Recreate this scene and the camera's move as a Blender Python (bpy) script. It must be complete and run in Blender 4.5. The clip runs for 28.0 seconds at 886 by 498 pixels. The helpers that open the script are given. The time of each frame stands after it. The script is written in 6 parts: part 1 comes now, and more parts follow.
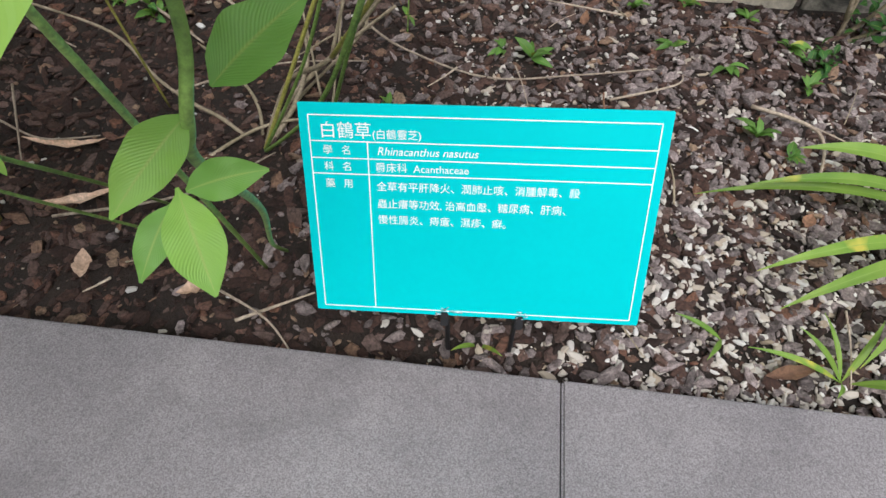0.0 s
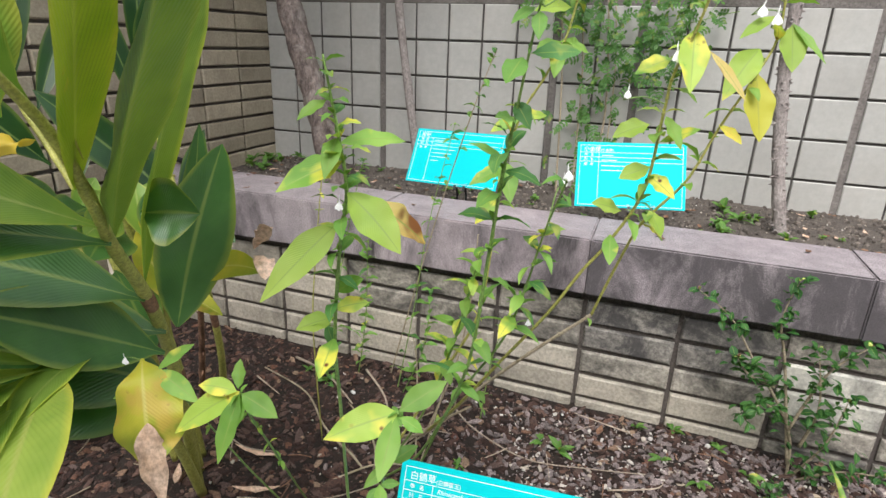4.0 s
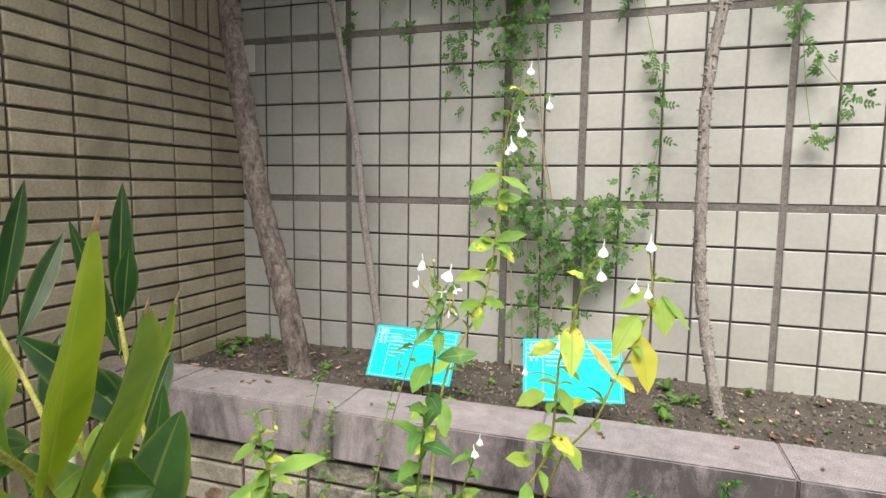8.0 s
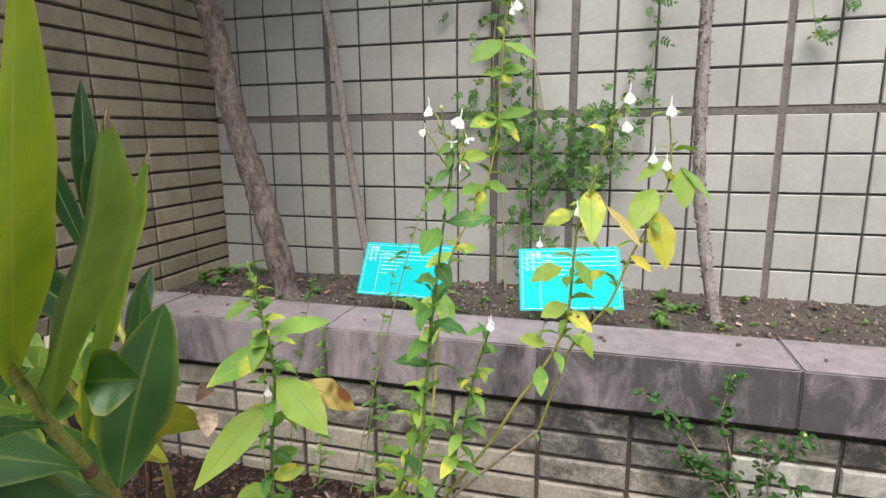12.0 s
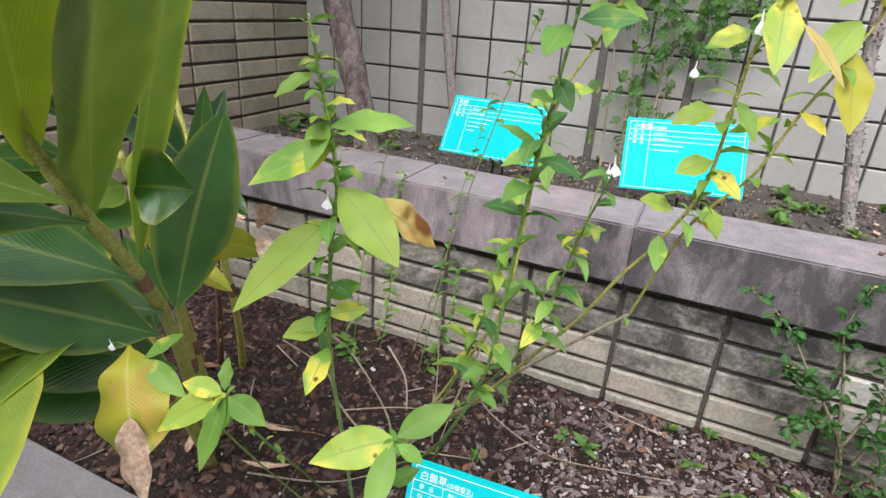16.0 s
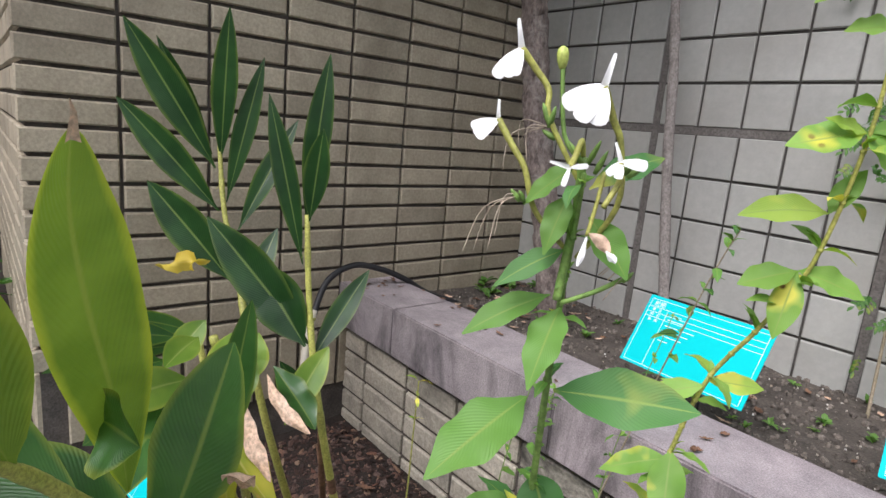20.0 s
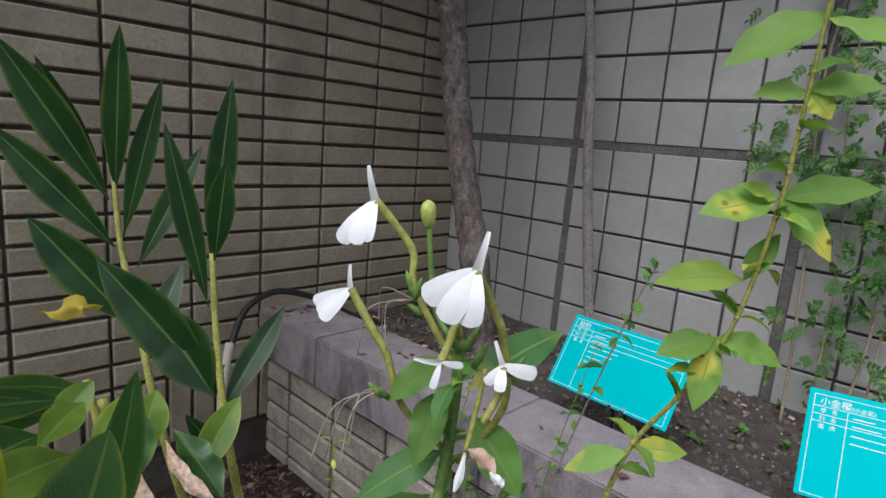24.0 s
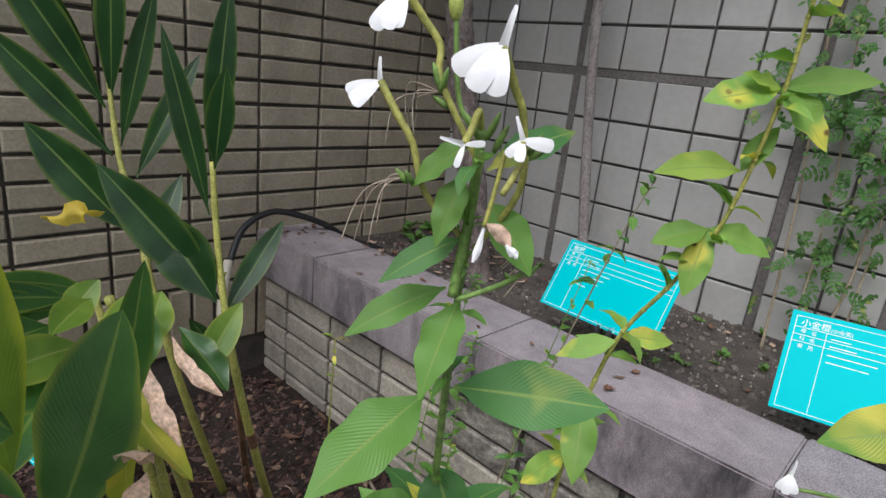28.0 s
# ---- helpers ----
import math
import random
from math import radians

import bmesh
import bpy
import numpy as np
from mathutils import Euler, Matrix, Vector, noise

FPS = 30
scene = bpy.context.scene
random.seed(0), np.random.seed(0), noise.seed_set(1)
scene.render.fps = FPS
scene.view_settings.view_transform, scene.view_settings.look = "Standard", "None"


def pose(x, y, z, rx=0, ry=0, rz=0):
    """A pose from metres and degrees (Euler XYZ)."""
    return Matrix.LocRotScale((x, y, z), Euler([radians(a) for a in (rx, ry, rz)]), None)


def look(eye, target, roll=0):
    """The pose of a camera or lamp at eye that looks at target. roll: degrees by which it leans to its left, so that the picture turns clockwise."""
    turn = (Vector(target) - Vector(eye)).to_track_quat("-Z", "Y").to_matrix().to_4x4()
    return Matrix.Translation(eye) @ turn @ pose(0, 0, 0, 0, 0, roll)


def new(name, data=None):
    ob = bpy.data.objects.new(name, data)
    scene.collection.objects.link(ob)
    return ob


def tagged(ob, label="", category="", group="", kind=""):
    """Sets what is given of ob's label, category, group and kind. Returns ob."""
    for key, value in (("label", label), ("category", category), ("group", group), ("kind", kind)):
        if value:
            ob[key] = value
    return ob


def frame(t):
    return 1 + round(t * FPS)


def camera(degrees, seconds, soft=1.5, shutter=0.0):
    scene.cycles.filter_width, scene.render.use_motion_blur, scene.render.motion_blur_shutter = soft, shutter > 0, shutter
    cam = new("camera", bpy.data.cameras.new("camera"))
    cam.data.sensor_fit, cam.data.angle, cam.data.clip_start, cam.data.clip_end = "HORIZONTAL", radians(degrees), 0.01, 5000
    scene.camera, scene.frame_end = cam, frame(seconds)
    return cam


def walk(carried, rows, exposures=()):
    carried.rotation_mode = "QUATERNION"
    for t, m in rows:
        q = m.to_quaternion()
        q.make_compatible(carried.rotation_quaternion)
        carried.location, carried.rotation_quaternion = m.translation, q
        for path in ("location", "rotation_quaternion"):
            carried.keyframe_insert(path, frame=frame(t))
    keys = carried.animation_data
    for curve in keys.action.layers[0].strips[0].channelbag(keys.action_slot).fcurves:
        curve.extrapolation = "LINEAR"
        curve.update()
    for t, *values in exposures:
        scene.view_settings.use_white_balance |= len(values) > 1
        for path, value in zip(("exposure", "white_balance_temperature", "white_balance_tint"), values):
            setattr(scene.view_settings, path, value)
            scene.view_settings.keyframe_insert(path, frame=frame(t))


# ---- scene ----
cam = camera(75.3, 28.0)
PATH = [
    (0, (0.2312, 0.0295, 0.6528), (0.0761, 1.2020, -0.9600), -0.34),
    (0.5, (0.2468, 0.0065, 0.6696), (0.0266, 1.2168, -0.9073), -0.55),
    (1, (0.2648, -0.0243, 0.7046), (-0.0416, 1.2366, -0.8173), -1.30),
    (1.5, (0.2930, -0.0703, 0.7729), (-0.0930, 1.2861, -0.6452), -1.31),
    (2, (0.3220, -0.1411, 0.8269), (-0.1172, 1.3075, -0.4802), -0.03),
    (2.5, (0.3438, -0.2151, 0.8848), (-0.1561, 1.3171, -0.2994), 0.69),
    (3, (0.3616, -0.2814, 0.9291), (-0.2173, 1.3816, -0.0193), 1.43),
    (3.5, (0.3685, -0.3262, 0.9680), (-0.2358, 1.3932, 0.1442), 2.11),
    (4, (0.3838, -0.3452, 1.0107), (-0.2518, 1.4274, 0.3370), 2.04),
    (4.5, (0.4002, -0.3599, 1.0591), (-0.2497, 1.4572, 0.5341), 3.15),
    (6.5, (0.4862, -0.4180, 1.2230), (-0.1291, 1.4849, 1.2401), 1.24),
    (7, (0.4871, -0.4170, 1.2325), (-0.1376, 1.4829, 1.2329), 1.13),
    (7.5, (0.4842, -0.4062, 1.2369), (-0.1405, 1.4873, 1.0806), 0.83),
    (8, (0.4792, -0.4047, 1.2217), (-0.1355, 1.4871, 1.0132), 0.83),
    (8.5, (0.4764, -0.4043, 1.1984), (-0.1380, 1.4876, 0.9909), 0.40),
    (9, (0.4663, -0.3927, 1.1864), (-0.1168, 1.5112, 0.9989), 0.06),
    (9.5, (0.4538, -0.3921, 1.1805), (-0.0918, 1.5189, 0.9559), 0.13),
    (10, (0.4490, -0.3911, 1.1702), (-0.1101, 1.5166, 0.9513), -0.38),
    (10.5, (0.4398, -0.3840, 1.1529), (-0.1175, 1.5235, 0.9270), -0.31),
    (11, (0.4343, -0.3777, 1.1348), (-0.1008, 1.5303, 0.8638), 0.04),
    (11.5, (0.4348, -0.3684, 1.1225), (-0.1092, 1.5251, 0.7779), -0.46),
    (12, (0.4289, -0.3548, 1.1069), (-0.1136, 1.5287, 0.7093), -0.61),
    (12.5, (0.4239, -0.3444, 1.0941), (-0.1419, 1.5190, 0.6383), -0.42),
    (14.5, (0.3977, -0.3061, 1.0453), (-0.1772, 1.4781, 0.3480), -0.97),
    (15, (0.3962, -0.2973, 1.0291), (-0.2097, 1.4557, 0.2806), -0.05),
    (15.5, (0.3774, -0.2728, 1.0158), (-0.2848, 1.4381, 0.2192), 1.80),
    (16, (0.3667, -0.2453, 1.0129), (-0.3661, 1.4364, 0.2161), 3.73),
    (16.5, (0.4355, -0.2072, 1.0088), (-0.6586, 1.3008, 0.2817), 6.13),
    (17, (0.4922, -0.1913, 1.0040), (-0.8934, 1.0786, 0.3202), 7.77),
    (17.5, (0.5075, -0.1812, 1.0177), (-0.9182, 1.0726, 0.3888), 4.83),
    (18, (0.5418, -0.1005, 1.0331), (-0.9265, 1.1091, 0.4157), 5.30),
    (18.5, (0.5530, -0.0441, 1.0618), (-0.9990, 1.0654, 0.4616), 5.85),
    (19, (0.5102, -0.0077, 1.0857), (-1.1122, 1.0527, 0.5922), 5.12),
    (19.5, (0.4529, 0.0477, 1.0934), (-1.1290, 1.1933, 0.6631), 4.34),
    (20, (0.3873, 0.0986, 1.1053), (-1.1156, 1.3534, 0.6965), 5.13),
    (20.5, (0.3505, 0.1507, 1.1316), (-1.0663, 1.4688, 0.6263), 3.86),
    (21, (0.3365, 0.1671, 1.1393), (-1.0012, 1.5831, 0.6859), 4.56),
    (21.5, (0.3428, 0.1644, 1.1417), (-0.9979, 1.5941, 0.7438), 4.49),
    (22, (0.3480, 0.1641, 1.1409), (-0.9883, 1.6061, 0.7731), 4.44),
    (22.5, (0.3440, 0.1676, 1.1430), (-1.0041, 1.5986, 0.7756), 4.22),
    (24.5, (0.3606, 0.1479, 1.1528), (-0.9849, 1.5765, 0.7675), 4.83),
    (25, (0.3598, 0.1490, 1.1527), (-0.9763, 1.5738, 0.7226), 4.98),
    (25.5, (0.3613, 0.1446, 1.1539), (-0.9611, 1.5766, 0.7059), 5.52),
    (26, (0.3661, 0.1394, 1.1513), (-0.9533, 1.5746, 0.7049), 5.61),
    (26.5, (0.3686, 0.1350, 1.1408), (-0.9430, 1.5740, 0.6836), 5.71),
    (27, (0.3675, 0.1333, 1.1291), (-0.9220, 1.5770, 0.6264), 6.10),
    (27.5, (0.3659, 0.1344, 1.1225), (-0.9226, 1.5666, 0.5855), 6.31),
    (28, (0.3700, 0.1322, 1.1145), (-0.9140, 1.5501, 0.5307), 6.41),
]
EXPOSURES = [(0, 0.99, 6250, 14), (2.2, 1.32, 6350, 14), (3.2, 1.26, 6350, 14), (4.5, 1.27, 6400, 13), (7, 1.34, 6700, 11), (8, 1.37, 6850, 11), (9.2, 1.42, 6900, 11), (10, 0.72, 6750, 10), (11, 0.94, 6650, 11), (12, 1.14, 6500, 14), (15, 1.37, 6250, 17), (16, 1.22, 6250, 17), (17, 1.62, 6250, 17), (19, 1.6, 6150, 17), (20, 1.17, 6200, 17), (20.8, 0.87, 6250, 14), (21.6, 0.3, 6300, 14), (24.5, 0.45, 5850, 16), (26, 0.47, 5800, 16), (27, 0.5, 5900, 16), (28, 0.65, 6050, 16)]
walk(cam, [(t, look(eye, target, roll)) for t, eye, target, roll in PATH], EXPOSURES)

# ---- light ----
world = bpy.data.worlds.new("sky")
scene.world = world
world.use_nodes = True
wt = world.node_tree
sky = wt.nodes.new("ShaderNodeTexSky")
sky.sky_type, sky.sun_disc = "NISHITA", False
sky.sun_elevation, sky.sun_rotation = radians(53), radians(170)
sky.air_density, sky.dust_density = 1.0, 3.0
soften = wt.nodes.new("ShaderNodeMix")
soften.data_type = "RGBA"
soften.inputs["Factor"].default_value = 0.7
soften.inputs["B"].default_value = (6.9, 7.2, 7.1, 1)
wt.links.new(sky.outputs[0], soften.inputs["A"])
bg = wt.nodes["Background"]
bg.inputs["Strength"].default_value = 0.12
wt.links.new(soften.outputs["Result"], bg.inputs["Color"])
lamp = bpy.data.lights.new("sun", "SUN")
lamp.energy, lamp.angle, lamp.color = 1.7, radians(40), (1.0, 0.985, 0.94)
sun = new("sun", lamp)
sun.matrix_world = look((0.9, -3.0, 5.2), (0.2, 0.9, 0.3))


# ---- materials ----
def links(m):
    nt = m.node_tree
    return nt, nt.nodes, nt.links, nt.nodes["Principled BSDF"]


def node(nt, kind, **kw):
    n = nt.nodes.new(kind)
    for k, v in kw.items():
        n.inputs[k.replace("_", " ")].default_value = v
    return n


def ramp(nt, fac, stops):
    r = nt.nodes.new("ShaderNodeValToRGB")
    e = r.color_ramp.elements
    while len(e) < len(stops):
        e.new(0.5)
    for el, (p, c) in zip(e, stops):
        el.position = p
        el.color = (*c, 1) if len(c) == 3 else c
    nt.links.new(fac, r.inputs[0])
    return r.outputs[0]


def mixc(nt, fac, a, b, mode="MIX"):
    m = nt.nodes.new("ShaderNodeMix")
    m.data_type, m.blend_type = "RGBA", mode
    for sock, v in ((m.inputs["Factor"], fac), (m.inputs["A"], a), (m.inputs["B"], b)):
        if isinstance(v, (int, float)):
            sock.default_value = v
        elif isinstance(v, tuple):
            sock.default_value = (*v[:3], 1)
        else:
            nt.links.new(v, sock)
    return m.outputs["Result"]


def mathn(nt, op, a, b=None, clamp=False):
    m = nt.nodes.new("ShaderNodeMath")
    m.operation, m.use_clamp = op, clamp
    for k, v in enumerate((a, b)):
        if v is None:
            continue
        if isinstance(v, (int, float)):
            m.inputs[k].default_value = v
        else:
            nt.links.new(v, m.inputs[k])
    return m.outputs[0]


def surface(name, light, dark, scale=6.0, fine=90.0, rough=0.85, bump=0.25, height=0.002, vary=0.12, stain=None, amount=0.5, island=False, stretch=None, grain=0.7, streak=1.0, cover=0.0, upright=0.0):
    """A mottled surface: large patches, fine grain, a shade of its own for each piece, and stains."""
    m = bpy.data.materials.new(name)
    m.use_nodes = True
    nt, nodes, lk, bsdf = links(m)
    geo = nodes.new("ShaderNodeNewGeometry")
    pos = geo.outputs["Position"]
    if stretch:
        mp = nodes.new("ShaderNodeMapping")
        mp.inputs["Scale"].default_value = stretch
        lk.new(pos, mp.inputs[0])
        pos = mp.outputs[0]
    big = node(nt, "ShaderNodeTexNoise", Scale=scale, Detail=6.0, Roughness=0.65)
    small = node(nt, "ShaderNodeTexNoise", Scale=fine, Detail=4.0, Roughness=0.7)
    lk.new(pos, big.inputs["Vector"])
    lk.new(pos, small.inputs["Vector"])
    col = ramp(nt, big.outputs["Fac"], [(0.3, dark), (0.7, light)])
    speck = ramp(nt, small.outputs["Fac"], [(0.36, (0.5, 0.5, 0.5)), (0.64, (1.35, 1.35, 1.35))])
    col = mixc(nt, grain, col, speck, "MULTIPLY")
    if stain:
        st = node(nt, "ShaderNodeTexNoise", Scale=scale * 0.45, Detail=8.0, Roughness=0.7, Distortion=0.6)
        run = nodes.new("ShaderNodeMapping")
        run.inputs["Scale"].default_value = (1, 1, streak)
        lk.new(geo.outputs["Position"], run.inputs[0])
        lk.new(run.outputs[0], st.inputs["Vector"])
        mask = ramp(nt, st.outputs["Fac"], [(0.5 - cover, (0, 0, 0)), (0.72 - cover, (amount,) * 3)])
        # Mask fades on upward faces: upright sides carry shade in the stain, tops pale.
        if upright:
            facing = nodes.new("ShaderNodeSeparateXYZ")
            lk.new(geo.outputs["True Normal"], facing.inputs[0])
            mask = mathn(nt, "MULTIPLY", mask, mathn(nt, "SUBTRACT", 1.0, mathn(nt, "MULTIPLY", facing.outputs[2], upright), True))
        col = mixc(nt, mask, col, stain)
    if vary:
        rnd = geo.outputs["Random Per Island"] if island else nodes.new("ShaderNodeObjectInfo").outputs["Random"]
        hsv = nodes.new("ShaderNodeHueSaturation")
        lk.new(mathn(nt, "MULTIPLY_ADD", rnd, 2 * vary), hsv.inputs["Value"])
        hsv.inputs["Value"].links[0].from_node.inputs[2].default_value = 1 - vary
        lk.new(col, hsv.inputs["Color"])
        col = hsv.outputs[0]
    lk.new(col, bsdf.inputs["Base Color"])
    bsdf.inputs["Roughness"].default_value = rough
    if bump:
        bp = node(nt, "ShaderNodeBump", Strength=bump, Distance=height)
        lk.new(small.outputs["Fac"], bp.inputs["Height"])
        lk.new(bp.outputs[0], bsdf.inputs["Normal"])
    return m


def plain(name, colour, rough=0.5, metallic=0.0):
    m = bpy.data.materials.new(name)
    m.use_nodes = True
    b = m.node_tree.nodes["Principled BSDF"]
    b.inputs["Base Color"].default_value, b.inputs["Roughness"].default_value, b.inputs["Metallic"].default_value = (*colour, 1), rough, metallic
    return m


TILE = surface("glazed_wall_tile", (0.48, 0.475, 0.445), (0.40, 0.395, 0.37), 4, 45, 0.4, 0.06, 0.001, 0.06, (0.36, 0.33, 0.29), 0.4, grain=0.12)
TILE_FAR = surface("glazed_wall_tile_upper", (0.48, 0.475, 0.445), (0.40, 0.395, 0.37), 4, 45, 0.4, 0.06, 0.001, 0.06, (0.36, 0.33, 0.29), 0.4, True, grain=0.12)
WHITE_TILE = surface("cream_white_tile", (0.82, 0.80, 0.72), (0.72, 0.70, 0.62), 6, 60, 0.3, 0.05, 0.001, 0, grain=0.1)
GROUT_WIDE = surface("grey_brown_wide_joint", (0.21, 0.19, 0.175), (0.14, 0.125, 0.115), 14, 160, 0.95, 0.4)
GROUT = surface("grey_grout", (0.115, 0.105, 0.095), (0.06, 0.055, 0.05), 14, 160, 0.95, 0.5)
BRICK = surface("beige_brick_tile", (0.44, 0.38, 0.285), (0.33, 0.28, 0.205), 7, 110, 0.5, 0.2, 0.001, 0.15, (0.15, 0.12, 0.09), 0.6, grain=0.35, streak=0.6)
BRICK_GROUT = surface("dark_brick_joint", (0.13, 0.11, 0.095), (0.06, 0.05, 0.045), 14, 160, 0.95, 0.5)
PBRICK = surface("mossy_brick_tile", (0.50, 0.455, 0.375), (0.37, 0.33, 0.27), 9, 130, 0.7, 0.3, 0.001, 0.12, (0.06, 0.056, 0.05), 0.8, grain=0.5)
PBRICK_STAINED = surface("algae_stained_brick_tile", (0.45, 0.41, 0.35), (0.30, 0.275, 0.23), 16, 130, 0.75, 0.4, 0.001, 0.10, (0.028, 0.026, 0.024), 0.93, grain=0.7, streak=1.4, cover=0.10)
# Algae stains on the concrete, with shade of the upright sides mixed in.
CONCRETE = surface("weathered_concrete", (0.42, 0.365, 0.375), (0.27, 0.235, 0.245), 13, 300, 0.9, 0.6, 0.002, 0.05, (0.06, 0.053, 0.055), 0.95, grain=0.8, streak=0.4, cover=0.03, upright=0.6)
CONCRETE_STAINED_SHADED = surface("algae_and_shade_concrete", (0.44, 0.375, 0.39), (0.28, 0.24, 0.252), 15, 300, 0.9, 0.6, 0.002, 0.05, (0.05, 0.045, 0.046), 0.93, grain=0.6, streak=0.35, cover=0.10, upright=0.8)
KERB = surface("grey_washed_kerb", (0.31, 0.288, 0.295), (0.20, 0.187, 0.194), 5, 750, 0.85, 0.8, 0.0012, 0.05, (0.10, 0.095, 0.097), 0.7, grain=1.0)
PAVER = surface("grey_paver", (0.42, 0.41, 0.415), (0.32, 0.31, 0.315), 6, 220, 0.85, 0.4, 0.001, 0.10, (0.16, 0.15, 0.14), 0.5)
SOIL = surface("dark_bed_soil", (0.040, 0.027, 0.020), (0.014, 0.010, 0.008), 16, 220, 1.0, 1.0, 0.006, 0)
SOIL_UP = surface("grey_brown_soil", (0.15, 0.125, 0.105), (0.06, 0.05, 0.042), 9, 180, 1.0, 1.0, 0.006, 0)
TEAL = surface("teal_sign_face", (0.0, 0.58, 0.61), (0.0, 0.54, 0.575), 5, 200, 0.5, 0.02, 0.0005, 0, grain=0.03)
TEAL.node_tree.nodes["Principled BSDF"].inputs["Specular IOR Level"].default_value = 0.08
WHITE = plain("white_print", (0.85, 0.9, 0.88), 0.5)
BLACK = plain("black_paint", (0.015, 0.015, 0.017), 0.5)
TRUNK = surface("grey_brown_bark", (0.33, 0.265, 0.235), (0.075, 0.055, 0.05), 42, 120, 0.95, 1.0, 0.012, 0, (0.46, 0.42, 0.38), 0.7, stretch=(1, 1, 0.5))
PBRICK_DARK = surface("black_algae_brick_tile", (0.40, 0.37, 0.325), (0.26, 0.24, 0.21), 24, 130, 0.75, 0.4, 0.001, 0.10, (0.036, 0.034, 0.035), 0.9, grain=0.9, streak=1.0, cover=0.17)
PBRICK_PALE = surface("pale_peeled_brick_tile", (0.62, 0.60, 0.53), (0.50, 0.48, 0.42), 9, 130, 0.6, 0.3, 0.001, 0.08, (0.035, 0.033, 0.032), 0.9, grain=0.4, streak=1.0, cover=0.05)
CONCRETE_DARK = surface("black_algae_and_shade_concrete", (0.42, 0.365, 0.38), (0.26, 0.225, 0.237), 20, 300, 0.9, 0.6, 0.002, 0.05, (0.06, 0.054, 0.057), 0.88, grain=0.9, streak=0.45, cover=0.17, upright=0.85)
TRUNK_PALE = surface("pale_grey_bark", (0.42, 0.375, 0.35), (0.25, 0.215, 0.20), 30, 160, 0.95, 0.9, 0.006, 0, (0.16, 0.13, 0.12), 0.5, stretch=(1, 1, 0.6))
STEEL = plain("galvanised_pipe", (0.75, 0.76, 0.78), 0.28, 0.9)
PVC = plain("cream_plastic", (0.62, 0.57, 0.47), 0.5)


# ---- builders ----
def mesh_of(bm, name="mesh", smooth=False):
    me = bpy.data.meshes.new(name)
    if smooth:
        for f in bm.faces:
            f.smooth = True
    bm.to_mesh(me)
    bm.free()
    return me


def part(name, bm, material, parent=None, label="", smooth=False):
    """Links a bmesh, or a mesh, as one object, under a thing or part if one is given."""
    me = bm if isinstance(bm, bpy.types.Mesh) else mesh_of(bm, name, smooth)
    if material and not me.materials:
        me.materials.append(material)
    ob = new(name, me)
    if parent:
        ob.parent = parent
    if label:
        tagged(ob, label)
    return ob


def thing(name, label, category, group="", kind="", at=None):
    ob = new(name)
    ob.empty_display_size = 0.05
    if at is not None:
        ob.matrix_basis = at if isinstance(at, Matrix) else Matrix.Translation(at)
    return tagged(ob, label, category, group, kind)


def add_box(bm, lo, hi, bevel=0.0):
    m = Matrix.LocRotScale(((lo[0] + hi[0]) / 2, (lo[1] + hi[1]) / 2, (lo[2] + hi[2]) / 2), None, (hi[0] - lo[0], hi[1] - lo[1], hi[2] - lo[2]))
    vs = bmesh.ops.create_cube(bm, size=1, matrix=m)["verts"]
    if bevel:
        es = list({e for v in vs for e in v.link_edges})
        bmesh.ops.bevel(bm, geom=es, offset=bevel, segments=2, affect="EDGES")
    return vs


def box(lo, hi, bevel=0.0):
    bm = bmesh.new()
    add_box(bm, lo, hi, bevel)
    return bm


def piece_mesh(w, h, d, c=0.003, seed=0, wobble=0.0):
    """A tile in the local xz plane, its face towards -y, with chamfered edges; d deep."""
    r = random.Random(seed)
    bm = bmesh.new()
    rings = []
    for inset, y in ((0, 0.0), (0, -(d - c)), (c, -d)):
        ring = []
        for sx, sz in ((-1, -1), (1, -1), (1, 1), (-1, 1)):
            ring.append(bm.verts.new((sx * (w / 2 - inset) + r.uniform(-wobble, wobble), y + r.uniform(-wobble, wobble) * 0.6, sz * (h / 2 - inset) + r.uniform(-wobble, wobble))))
        rings.append(ring)
    for a, b in zip(rings, rings[1:]):
        for k in range(4):
            bm.faces.new((a[k], a[(k + 1) % 4], b[(k + 1) % 4], b[k]))
    bm.faces.new(rings[-1])
    return mesh_of(bm, "piece")


def tube(bm, pts, radii, sides=8, cap=True):
    """A tapering tube along points."""
    pts = [Vector(p) for p in pts]
    if isinstance(radii, (int, float)):
        radii = [radii] * len(pts)
    rings, up = [], Vector((0.3, 0.2, 1)).normalized()
    for k, p in enumerate(pts):
        d = (pts[min(k + 1, len(pts) - 1)] - pts[max(k - 1, 0)]).normalized()
        a = d.cross(up)
        if a.length < 0.05:
            a = d.cross(Vector((1, 0, 0)))
        a.normalize()
        b = d.cross(a)
        up = a.cross(d)
        rings.append([bm.verts.new(p + radii[k] * (math.cos(q) * a + math.sin(q) * b)) for q in (2 * math.pi * s / sides for s in range(sides))])
    for r0, r1 in zip(rings, rings[1:]):
        for s in range(sides):
            f = bm.faces.new((r0[s], r0[(s + 1) % sides], r1[(s + 1) % sides], r1[s]))
            f.smooth = True
    if cap:
        bm.faces.new(rings[0][::-1])
        bm.faces.new(rings[-1])
    return rings


